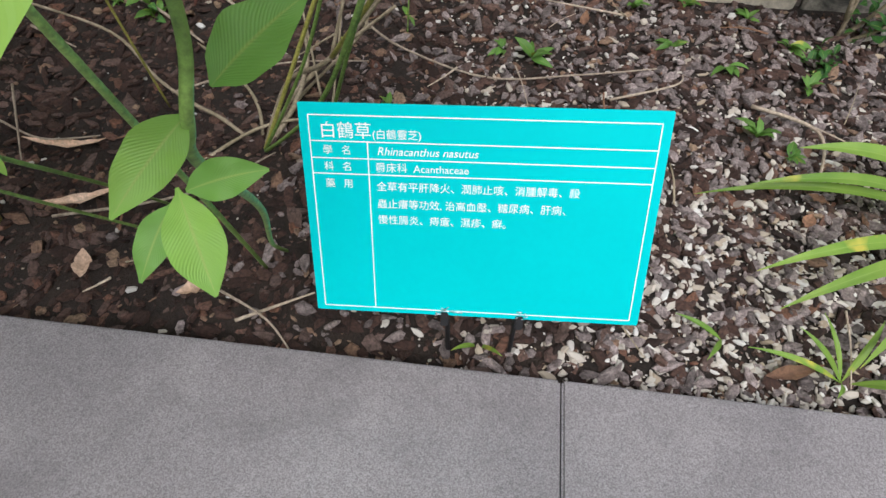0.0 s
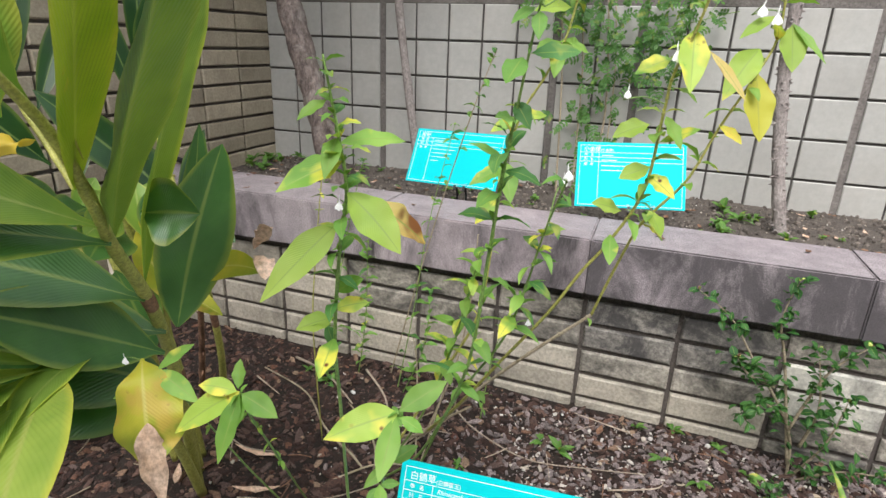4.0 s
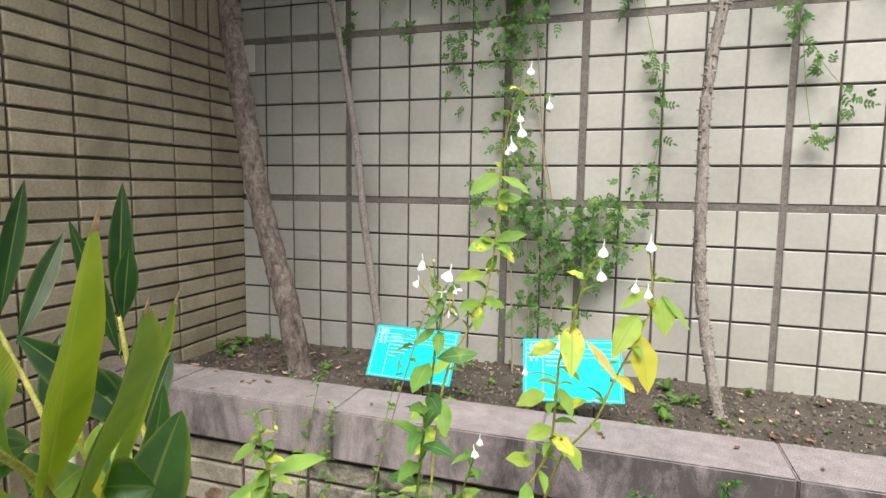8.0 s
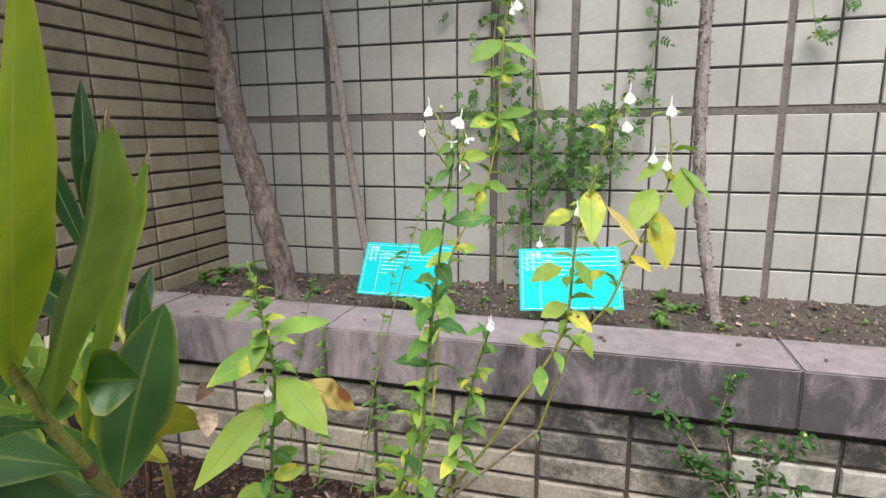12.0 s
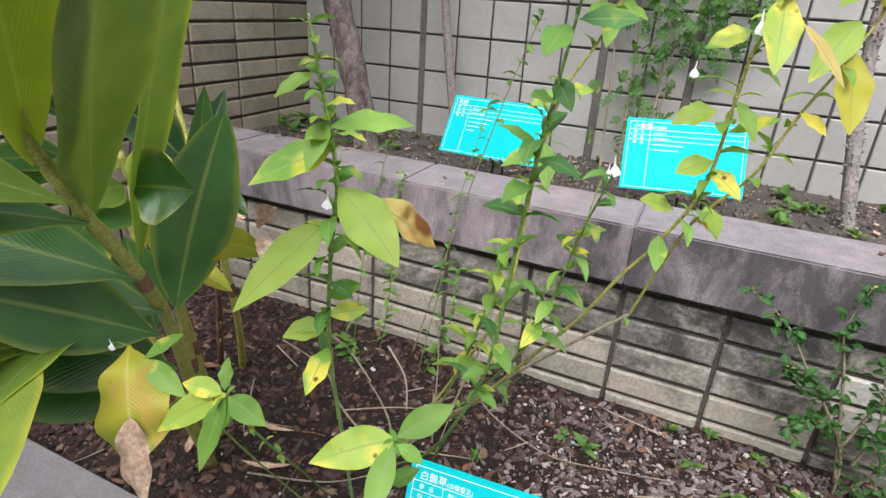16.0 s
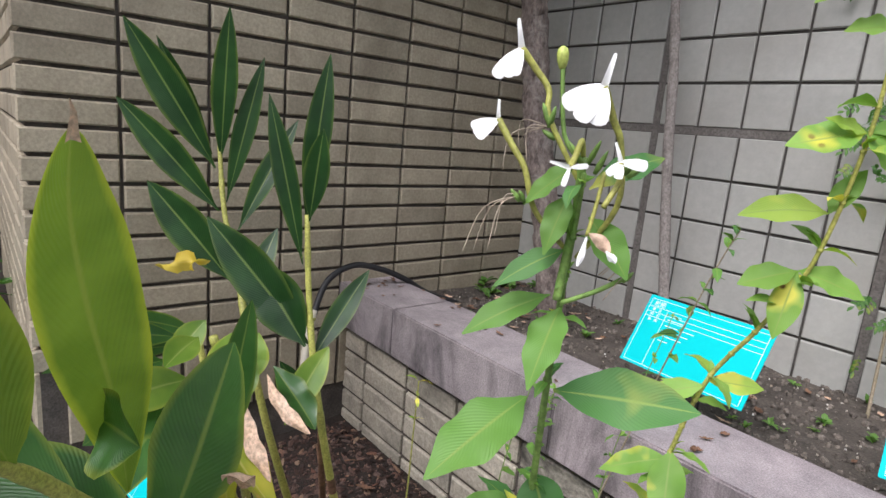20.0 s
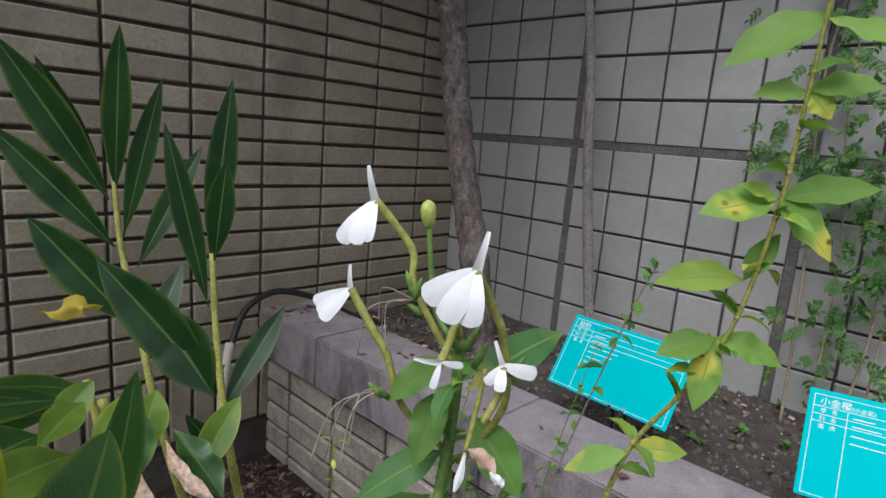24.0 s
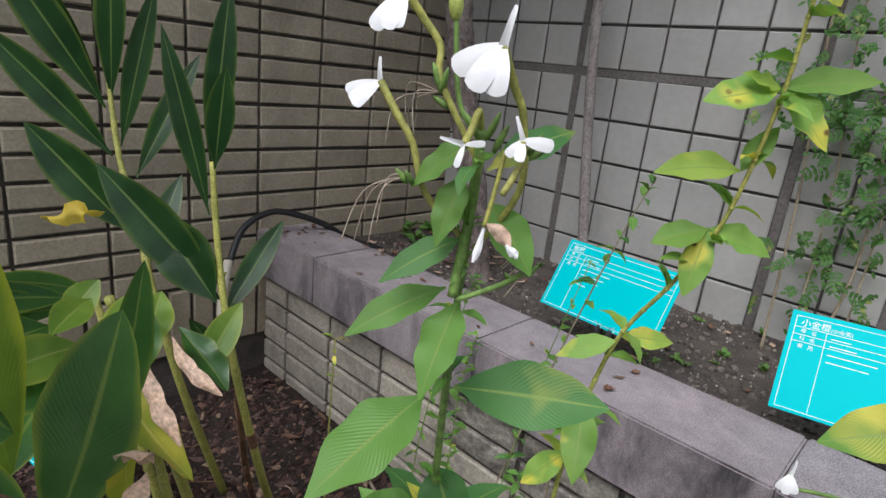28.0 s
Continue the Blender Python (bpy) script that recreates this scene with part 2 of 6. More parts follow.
def spline(points, n=8):
    """Points on a smooth curve through the given ones."""
    p = [Vector(q) for q in points]
    if len(p) == 2:
        return [p[0].lerp(p[1], k / n) for k in range(n + 1)]
    out = []
    for k in range(len(p) - 1):
        a, b, c, d = p[max(k - 1, 0)], p[k], p[k + 1], p[min(k + 2, len(p) - 1)]
        for s in range(n):
            t = s / n
            out.append(0.5 * ((2 * b) + (c - a) * t + (2 * a - 5 * b + 4 * c - d) * t * t + (3 * b - a - 3 * c + d) * t ** 3))
    return out + [p[-1]]


# ---- setting ----
LEFT, BACK = -1.287, 1.92          # faces of the side wall and the tiled back wall
FACE, FRONT = 1.092, 1.047         # planter's brick face, coping's front
KERB_IN, KERB_OUT = 0.305, 0.085   # kerb
TOP, KERB_TOP, UP_SOIL = 0.567, 0.05, 0.49


def ground_height(x, y):
    """The mulch bed: banked towards the planter, a little hollow at the kerb."""
    k = min(max((y - 0.3) / 0.8, 0), 1)
    return 0.005 + 0.06 * k + 0.012 * noise.noise(Vector((x * 5, y * 5, 0.3))) + 0.004 * noise.noise(Vector((x * 22, y * 22, 1)))


def upper_height(x, y):
    return UP_SOIL + 0.012 * noise.noise(Vector((x * 4, y * 4, 5))) + 0.006 * noise.noise(Vector((x * 19, y * 19, 7))) + 0.012 * max(0, x)


def sheet(x0, x1, y0, y1, step, height):
    bm = bmesh.new()
    nx, ny = int((x1 - x0) / step) + 1, int((y1 - y0) / step) + 1
    g = [[bm.verts.new((x0 + (x1 - x0) * i / nx, y0 + (y1 - y0) * j / ny, height(x0 + (x1 - x0) * i / nx, y0 + (y1 - y0) * j / ny))) for j in range(ny + 1)] for i in range(nx + 1)]
    for i in range(nx):
        for j in range(ny):
            bm.faces.new((g[i][j], g[i + 1][j], g[i + 1][j + 1], g[i][j + 1])).smooth = True
    return bm


tagged(part("planting_bed", sheet(-1.4, 2.4, KERB_IN - 0.03, FACE + 0.05, 0.03, ground_height), SOIL), "dark bark-mulched soil between kerb and brick planter", "soil", kind="structure")
tagged(part("raised_bed_soil", sheet(-1.4, 2.4, 1.2, BACK + 0.03, 0.03, upper_height), SOIL_UP), "dry grey-brown soil in the raised planter", "soil", kind="structure")

wall_back = part("wall_back", box((-3.4, BACK, -0.4), (3.0, BACK + 0.2, 3.2)), GROUT)
tagged(wall_back, "tall wall faced with square beige glazed tiles", "wall", kind="structure")
wall_side = part("wall_side", box((LEFT - 0.28, 0.2, -0.4), (LEFT, BACK, 2.08)), BRICK_GROUT)
tagged(wall_side, "beige brick-tiled side wall with dark joints", "wall", kind="structure")
planter_wall = part("planter_wall", box((LEFT, FACE, -0.2), (2.4, 1.24, 0.42)), BRICK_GROUT)
tagged(planter_wall, "low planter wall faced with stained beige brick tiles", "wall", kind="structure")

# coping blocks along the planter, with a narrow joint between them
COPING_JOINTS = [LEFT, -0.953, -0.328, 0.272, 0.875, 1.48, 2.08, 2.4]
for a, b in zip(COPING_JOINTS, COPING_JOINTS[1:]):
    tagged(part("coping_stone", box((a + 0.0008, FRONT, 0.418), (b - 0.0008, 1.262, TOP), 0.004), CONCRETE_DARK if 0.2 < a < 1 else CONCRETE_STAINED_SHADED if a > -0.5 else CONCRETE), "weathered concrete coping block on the planter wall", "coping", "coping blocks", "structure")

# kerb blocks and the paving below
KERB_JOINTS = [-1.63, -1.05, -0.374, 0.327, 1.03, 1.73, 2.4]
for a, b in zip(KERB_JOINTS, KERB_JOINTS[1:]):
    tagged(part("kerb_stone", box((a + 0.0008, KERB_OUT, -0.26), (b - 0.0008, KERB_IN, KERB_TOP), 0.003), KERB), "grey washed-concrete kerb block edging the bed", "kerb", "kerb blocks", "structure")
ground = part("ground", box((-40, -40, -0.4), (40, 40, -0.252)), GROUT)
tagged(ground, "ground under grey paving blocks", "ground", kind="structure")
slab = piece_mesh(0.294, 0.294, 0.03, 0.004, 3, 0.001)
for i in range(-10, 6):
    for j in range(-9, 1):
        if i * 0.3 > 1.3 and j < -2:
            continue
        ob = part("paver", slab, PAVER, ground)
        ob.matrix_basis = pose(0.3 * i + (0.15 if j % 2 else 0), KERB_OUT - 0.16 + 0.3 * j, -0.248, -90, 0, 0)

# square tiles on the back wall: joints broaden at every fifth row and at four columns
P, GAP = 0.138, 0.008
cols, wide_cols = [], {-0.72: 1, -0.010: 1, 0.288: 1, 0.992: 1, 1.70: 1, 2.41: 1}
for a, n in ((-0.72, 5), (-0.010, 2), (0.288, 5), (0.992, 5), (1.70, 5)):
    w = {2: 0.298 / 2}.get(n, 0.708 / 5)
    end = a + w * n
    step = (end - a - 0.02) / n
    cols += [(a + 0.01 + step * (k + 0.5), step - GAP) for k in range(n)]
cols += [(-0.73 - P * (k + 0.5), P - GAP) for k in range(14)]
rows = []
for z0 in (0.46, 1.17, 1.88, 2.59):
    rows += [(z0 + 0.01 + 0.138 * (k + 0.5), 0.13) for k in range(5)]
rows = [(z, h) for z, h in rows if z < 3.15]
meshes = {}
far = bmesh.new()
for x, w in cols:
    for z, h in rows:
        if x < LEFT and z < 2.0:
            continue
        key = (round(w, 3), random.randrange(3))
        if key not in meshes:
            meshes[key] = piece_mesh(w, h, 0.009, 0.003, len(meshes), 0.0008)
        m = pose(x, BACK, z, random.gauss(0, 0.25), 0, random.gauss(0, 0.25))
        if LEFT < x < 1.72 and 0.5 < z < 2.4:
            part("tile", meshes[key], TILE, wall_back).matrix_basis = m
        else:
            t0 = bmesh.new()
            t0.from_mesh(meshes[key])
            t0.transform(m)
            tmp = mesh_of(t0)
            far.from_mesh(tmp)
            bpy.data.meshes.remove(tmp)
for x in wide_cols:
    part("wide_joint", box((x - 0.0125, BACK - 0.0045, 0.44), (x + 0.0125, BACK + 0.01, 3.1)), GROUT_WIDE, wall_back, "pale grey broad joint")
for z in (0.46, 1.17, 1.88, 2.59):
    part("wide_joint", box((LEFT + 0.02, BACK - 0.005, z - 0.0125), (2.6, BACK + 0.01, z + 0.0125)), GROUT_WIDE, wall_back, "pale grey broad joint")
part("tile", box((-1.258, BACK - 0.012, 1.745), (-1.196, BACK + 0.002, 1.868), 0.002), WHITE_TILE, wall_back, "small cream-white replacement tile")
tagged(part("far_tiles", far, TILE_FAR, wall_back), kind="stuff")

# brick tiles on the side wall, stack bond, with a soldier course on top
BP, BR, SP = 0.2175, 0.0693, 0.0725
bricks = [piece_mesh(BP - 0.0095, BR - 0.0105, 0.013, 0.004, k, 0.0012) for k in range(4)]
for c in range(8):
    y = 1.92 - 0.002 - BP * (c + 0.5)
    for r in range(21):
        z = 0.408 + BR * (r + 0.5)
        part("brick", bricks[(c * 7 + r * 3) % 4], BRICK, wall_side).matrix_basis = pose(LEFT, y, z, random.gauss(0, 0.3), random.gauss(0, 0.2), 90 + random.gauss(0, 0.3))
soldier = [piece_mesh(SP - 0.011, 0.205, 0.014, 0.004, 10 + k, 0.0012) for k in range(3)]
for k in range(23):
    part("brick", soldier[k % 3], BRICK, wall_side).matrix_basis = pose(LEFT, 1.918 - SP * (k + 0.5), 1.971, 0, 0, 90)
for k in range(23):
    part("brick", soldier[k % 3], BRICK, wall_side).matrix_basis = pose(LEFT, 1.918 - SP * (k + 0.5), 0.298, 0, 0, 90)
# the wall's south face, running on behind the hedge
outer = part("wall_outer", box((-3.4, 0.2, -0.4), (LEFT - 0.28, 0.45, 2.06)), BRICK_GROUT)
tagged(outer, "beige brick-tiled wall behind the hedge bed", "wall", kind="structure")
for c in range(9):
    for r in range(21):
        part("brick", bricks[(c * 5 + r) % 4], BRICK, outer if c else wall_side).matrix_basis = pose(LEFT - 0.002 - BP * (c + 0.5), 0.2, 0.408 + BR * (r + 0.5), 0, random.gauss(0, 0.2), 0)
for k in range(26):
    part("brick", soldier[k % 3], BRICK, outer if k > 2 else wall_side).matrix_basis = pose(LEFT - SP * (k + 0.5), 0.2, 0.298)

# brick tiles on the planter face
PP, PR = 0.237, 0.0745
pbricks = [piece_mesh(PP - 0.013, PR - 0.013, 0.012, 0.004, 20 + k, 0.0015) for k in range(4)]
coats = [pbricks] + [[m.copy() for m in pbricks] for _ in range(3)]
for c in range(-7, 9):
    for r in range(-1, 5):
        x, z = 0.275 + PP * (c + 0.5), 0.021 + PR * (r + 0.5)
        if x < LEFT + 0.08:
            continue
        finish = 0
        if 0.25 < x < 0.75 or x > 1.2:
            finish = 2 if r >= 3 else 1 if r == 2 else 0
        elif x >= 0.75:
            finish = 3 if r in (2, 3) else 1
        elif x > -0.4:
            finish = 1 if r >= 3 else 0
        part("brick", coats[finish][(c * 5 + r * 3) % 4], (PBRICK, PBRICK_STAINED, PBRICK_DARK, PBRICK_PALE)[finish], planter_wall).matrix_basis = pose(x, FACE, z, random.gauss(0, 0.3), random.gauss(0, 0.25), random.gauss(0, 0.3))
half = piece_mesh(0.128, PR - 0.013, 0.012, 0.004, 29, 0.0015)
for r in range(-1, 5):
    part("brick", half, PBRICK, planter_wall).matrix_basis = pose(-1.218, FACE, 0.021 + PR * (r + 0.5))

# the low planter and hedge beyond the side wall, and a far wall that closes the court
low_wall = part("low_wall", box((-1.93, -3.2, -0.3), (-1.64, 0.18, 0.16)), BRICK_GROUT)
tagged(low_wall, "low brick-tiled planter wall beyond the kerb", "wall", kind="structure")
for c in range(14):
    for r in range(5):
        part("brick", pbricks[(c + r) % 4], PBRICK, low_wall).matrix_basis = pose(-1.64, 0.05 - PP * c, -0.2 + PR * (r + 0.5), 0, 0, 90)
for k in range(6):
    tagged(part("coping_stone", box((-1.96, -0.36 - 0.55 * k, 0.16), (-1.60, 0.188 - 0.55 * k, 0.205), 0.006), PAVER), "pale slab coping on the low planter wall", "coping", "coping blocks", "structure")
tagged(part("hedge_soil", box((-4.2, -3.2, -0.3), (-1.93, 0.2, 0.12)), SOIL), "dark soil behind the low planter wall", "soil", kind="structure")
tagged(part("wall_far", box((-4.4, -8, -0.4), (-4.2, 3.2, 4.0)), BRICK_GROUT), "distant dark tiled wall closing the court", "wall", kind="structure")
# two unseen walls added to cut low-angle sky light over the bed
tagged(part("wall_court", box((-4.4, -5.2, -0.4), (7.0, -5.0, 5.0)), TILE_FAR), "unseen pale wall added behind to block low sky light", "wall", kind="structure")
tagged(part("wall_court_end", box((6.0, -5.0, -0.4), (6.2, 3.0, 5.0)), TILE_FAR), "unseen pale wall added at the end to block low sky light", "wall", kind="structure")

# ---- signs ----
def sign(at, W, Hh, legs, label, rows_of_text):
    """A teal plant label on a sheet with two black rods."""
    s = thing("plant_sign", label, "sign", "plant labels", at=at)
    part("board", box((-W / 2, -Hh / 2, -0.0035), (W / 2, Hh / 2, 0), 0.0008), TEAL, s)
    bm = bmesh.new()
    z0, z1 = 0.0002, 0.0006

    def bar(x0, y0, x1, y1):
        add_box(bm, (x0, y0, z0), (x1, y1, z1))
    k = Hh / 0.211
    a, b, low, lw = W / 2 - 0.009, Hh / 2 - 0.0105 * k, -Hh / 2 + 0.006, 0.0005
    for y in (b, low, b - 0.0232 * k, b - 0.0388 * k, b - 0.0535 * k):
        bar(-a, y - lw, a, y + lw)
    for x in (-a, a):
        bar(x - lw, low, x + lw, b)
    bar(-a + 0.052 - lw, low, -a + 0.052 + lw, b - 0.0232 * k)
    part("ruled_frame", bm, WHITE, s)
    for text, x, y, size, slant in rows_of_text:
        cu = bpy.data.curves.new("text", "FONT")
        cu.body, cu.size, cu.shear, cu.extrude = text, size, slant, 0.0001
        tmp = bpy.data.objects.new("text", cu)
        scene.collection.objects.link(tmp)
        me = bpy.data.meshes.new_from_object(tmp.evaluated_get(bpy.context.evaluated_depsgraph_get()))
        bpy.data.objects.remove(tmp)
        me.materials.clear()
        me.materials.append(WHITE)
        ob = new("lettering", me)
        ob.parent = s
        ob.matrix_basis = pose(-a + x, b - y * k, 0.0005)
    for x in legs:
        bm = bmesh.new()
        w = at @ Vector((x, -Hh / 2 - 0.001, -0.008))
        pts = [at @ Vector((x, -0.05, -0.006)), at @ Vector((x, -Hh / 2 + 0.004, -0.006)), Vector((w.x, w.y + 0.02, w.z - 0.03)), Vector((w.x, w.y + 0.025, w.z - 0.22))]
        tube(bm, [at.inverted() @ p for p in spline(pts, 3)], 0.003, 8)
        part("rod", bm, BLACK, s, "black metal rod")
    for x in legs:
        r = random.Random(int(x * 1000))
        bm = bmesh.new()
        for _ in range(7):
            p = Vector((x + r.gauss(0, 0.005), -Hh / 2 + 0.006 + r.gauss(0, 0.002), 0.001))
            tube(bm, [p, p + Vector((r.gauss(0, 0.004), r.gauss(0, 0.003), 0.0012))], 0.0007, 4)
        part("wire_tie", bm, STEEL, s, "crumpled silvery wire tie")
        bm = bmesh.new()
        add_box(bm, (x - 0.004, -Hh / 2 - 0.012, -0.005), (x + 0.004, -Hh / 2 + 0.004, 0.0015), 0.001)
        part("clip", bm, BLACK, s, "black clip")
    return s


def heads(title, sub=""):
    return [(title, 0.009, 0.0190, 0.0158, 0), (sub, 0.0565, 0.0195, 0.0095, 0), ("學   名", 0.011, 0.0345, 0.0092, 0), ("科   名", 0.011, 0.0498, 0.0092, 0), ("藥   用", 0.011, 0.0660, 0.0092, 0)]


S1 = heads("白鶴草", "(白鶴靈芝)") + [("Rhinacanthus nasutus", 0.060, 0.0348, 0.0105, 0.25), ("爵床科  Acanthaceae", 0.058, 0.0500, 0.0098, 0),
      ("全草有平肝降火、潤肺止咳、消腫解毒、殺", 0.0585, 0.0680, 0.0097, 0), ("蟲止癢等功效, 治高血壓、糖尿病、肝病、", 0.0585, 0.0850, 0.0097, 0), ("慢性腸炎、痔瘡、濕疹、癬。", 0.0585, 0.1008, 0.0097, 0)]
sign(pose(0.219, 0.367, 0.238, 62.3, -1.9, 2.5), 0.322, 0.211, (-0.03, 0.045), "teal plant label with white Chinese text on black rods", S1)
# small print too fine to read: plain bars
BLUR = [("▬▬▬▬▬▬", 0.060, 0.0345, 0.0052, 0), ("▬▬▬▬▬▬▬▬", 0.060, 0.0498, 0.0052, 0), ("▬▬▬▬ ▬▬▬▬▬▬ ▬▬▬▬", 0.060, 0.068, 0.0052, 0), ("▬▬▬▬▬ ▬▬▬▬ ▬▬▬", 0.060, 0.083, 0.0052, 0), ("▬▬▬ ▬▬▬▬▬ ▬▬", 0.060, 0.098, 0.0052, 0), ("▬▬▬▬▬", 0.060, 0.113, 0.0052, 0)]
BLUR2 = BLUR[:4]
sign(pose(-0.185, 1.326, 0.678, 59, -0.9, -5.2), 0.304, 0.178, (0.02, 0.05), "glossy teal plant label tilted in the raised bed", heads("枇杷") + BLUR)
sign(pose(0.333, 1.335, 0.679, 60.9, -2.2, 8.6), 0.297, 0.191, (0.0, 0.06), "teal plant label with white lines behind the shrub", heads("小金櫻", "(小金英)") + BLUR2)
sign(pose(-0.911, 0.406, 0.258, 62, 0, 10), 0.297, 0.2, (0.0, 0.06), "teal plant label half hidden by ginger leaves", heads("月桃") + BLUR[:3])
sign(pose(-2.36, -0.16, 0.47, 65, 0, 40), 0.297, 0.2, (0.0, 0.06), "teal plant label beyond the side wall", heads("▬▬") + BLUR[:2])


# ---- plant materials ----
def leaf_material(name, green, light, yellow, yellowing, spots=0.0, edge=None, rib=(0.30, 0.42, 0.10), rough=0.45, veins=26.0, shine=0.4, worn=0.60):
    """A blade lit through from behind: pale midrib, faint side veins, yellow patches and brown spots that differ from leaf to leaf."""
    m = bpy.data.materials.new(name)
    m.use_nodes = True
    nt, nodes, lk, bsdf = links(m)
    uv = nodes.new("ShaderNodeUVMap")
    sep = nodes.new("ShaderNodeSeparateXYZ")
    lk.new(uv.outputs[0], sep.inputs[0])
    u, v = sep.outputs[0], sep.outputs[1]
    across = mathn(nt, "ABSOLUTE", mathn(nt, "SUBTRACT", u, 0.5))
    rnd = nodes.new("ShaderNodeObjectInfo").outputs["Random"]
    geo = nodes.new("ShaderNodeNewGeometry")
    big = node(nt, "ShaderNodeTexNoise", Scale=14.0, Detail=3.0)
    lk.new(geo.outputs["Position"], big.inputs["Vector"])
    fine = node(nt, "ShaderNodeTexNoise", Scale=160.0, Detail=3.0)
    lk.new(geo.outputs["Position"], fine.inputs["Vector"])
    col = ramp(nt, big.outputs["Fac"], [(0.35, green), (0.68, light)])
    wave = mathn(nt, "SINE", mathn(nt, "MULTIPLY", mathn(nt, "SUBTRACT", v, mathn(nt, "MULTIPLY", across, 0.55)), veins * 6.283))
    side = ramp(nt, wave, [(0.88, (0, 0, 0)), (1.0, ((0.12 if edge else 0.08),) * 3)])
    col = mixc(nt, side, col, light)
    if yellowing:
        lump = node(nt, "ShaderNodeTexNoise", Scale=26.0, Detail=2.0)
        off = nodes.new("ShaderNodeVectorMath")
        off.operation = "ADD"
        lk.new(geo.outputs["Position"], off.inputs[0])
        lk.new(mathn(nt, "MULTIPLY", rnd, 9.0), off.inputs[1])
        lk.new(off.outputs[0], lump.inputs["Vector"])
        age = mathn(nt, "ADD", lump.outputs["Fac"], mathn(nt, "MULTIPLY", mathn(nt, "SUBTRACT", rnd, 0.62), yellowing))
        mask = ramp(nt, age, [(worn, (0, 0, 0)), (worn + 0.12, (1, 1, 1))])
        col = mixc(nt, mask, col, yellow)
        if spots:
            dot = node(nt, "ShaderNodeTexVoronoi", Scale=75.0)
            lk.new(off.outputs[0], dot.inputs["Vector"])
            brown = ramp(nt, dot.outputs["Distance"], [(0.12, (1, 1, 1)), (0.24, (0, 0, 0))])
            col = mixc(nt, mathn(nt, "MULTIPLY", mathn(nt, "MULTIPLY", brown, mask), spots), col, (0.16, 0.06, 0.03))
    if edge:
        rim = ramp(nt, mathn(nt, "ADD", across, mathn(nt, "MULTIPLY", big.outputs["Fac"], 0.12)), [(0.45, (0, 0, 0)), (0.57, (1, 1, 1))])
        col = mixc(nt, mathn(nt, "MULTIPLY", rim, mathn(nt, "ADD", mathn(nt, "MULTIPLY", rnd, 0.65), 0.35)), col, edge)
    mid = ramp(nt, across, [(0.012, (1, 1, 1)), (0.04, (0, 0, 0))])
    col = mixc(nt, mathn(nt, "MULTIPLY", mid, 0.75), col, rib)
    hsv = nodes.new("ShaderNodeHueSaturation")
    lk.new(mathn(nt, "ADD", mathn(nt, "MULTIPLY", rnd, 0.35), 0.82), hsv.inputs["Value"])
    lk.new(col, hsv.inputs["Color"])
    col = hsv.outputs[0]
    lk.new(col, bsdf.inputs["Base Color"])
    bsdf.inputs["Roughness"].default_value = rough
    bsdf.inputs["Specular IOR Level"].default_value = shine
    bp = node(nt, "ShaderNodeBump", Strength=0.2, Distance=0.001)
    lk.new(mathn(nt, "ADD", wave, fine.outputs["Fac"]), bp.inputs["Height"])
    lk.new(bp.outputs[0], bsdf.inputs["Normal"])
    tr = nodes.new("ShaderNodeBsdfTranslucent")
    lk.new(mixc(nt, 1.0, col, (1.0, 1.0, 0.45), "MULTIPLY"), tr.inputs["Color"])
    mx = nodes.new("ShaderNodeMixShader")
    mx.inputs[0].default_value = 0.38
    lk.new(bsdf.outputs[0], mx.inputs[1])
    lk.new(tr.outputs[0], mx.inputs[2])
    lk.new(mx.outputs[0], nodes["Material Output"].inputs[0])
    return m


SHRUB_LEAF = leaf_material("shrub_leaf", (0.17, 0.36, 0.055), (0.32, 0.52, 0.11), (0.72, 0.68, 0.10), 0.22, 1.0, rough=0.45, worn=0.58)
SHRUB_PLAIN = leaf_material("shrub_leaf_fresh", (0.13, 0.31, 0.055), (0.23, 0.43, 0.10), (0.5, 0.55, 0.12), 0.03, 0.2, rough=0.45, worn=0.70)
SHRUB_OLD = leaf_material("shrub_leaf_yellowed", (0.32, 0.50, 0.07), (0.46, 0.60, 0.12), (0.74, 0.68, 0.11), 0.30, 1.0, rough=0.45, worn=0.52)
SHRUB_DARK = leaf_material("shrub_leaf_deep", (0.07, 0.21, 0.055), (0.13, 0.30, 0.085), (0.5, 0.5, 0.1), 0.05, 0.3)
SHRUB_DRY = leaf_material("shrub_leaf_dry", (0.74, 0.55, 0.15), (0.80, 0.66, 0.26), (0.28, 0.11, 0.035), 0.05, 0.6, worn=0.52)
SHRUB_YELLOW = leaf_material("shrub_leaf_gold", (0.66, 0.62, 0.07), (0.74, 0.72, 0.12), (0.78, 0.60, 0.10), 0.2, 0.0, rib=(0.55, 0.55, 0.12))
GINGER_LEAF = leaf_material("ginger_leaf", (0.038, 0.125, 0.025), (0.070, 0.19, 0.042), None, 0, 0, (0.30, 0.36, 0.05), (0.24, 0.33, 0.08), 0.32, 34, 0.85)
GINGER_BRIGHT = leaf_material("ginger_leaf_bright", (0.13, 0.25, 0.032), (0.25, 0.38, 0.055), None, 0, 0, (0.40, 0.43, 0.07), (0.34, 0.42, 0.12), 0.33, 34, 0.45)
# Darker copy of ginger_leaf: shade by the side wall is put into the green.
GINGER_SHADED = leaf_material("ginger_leaf_shaded", (0.012, 0.050, 0.011), (0.024, 0.085, 0.018), None, 0, 0, (0.16, 0.22, 0.04), (0.18, 0.27, 0.07), 0.3, 34, 0.5)
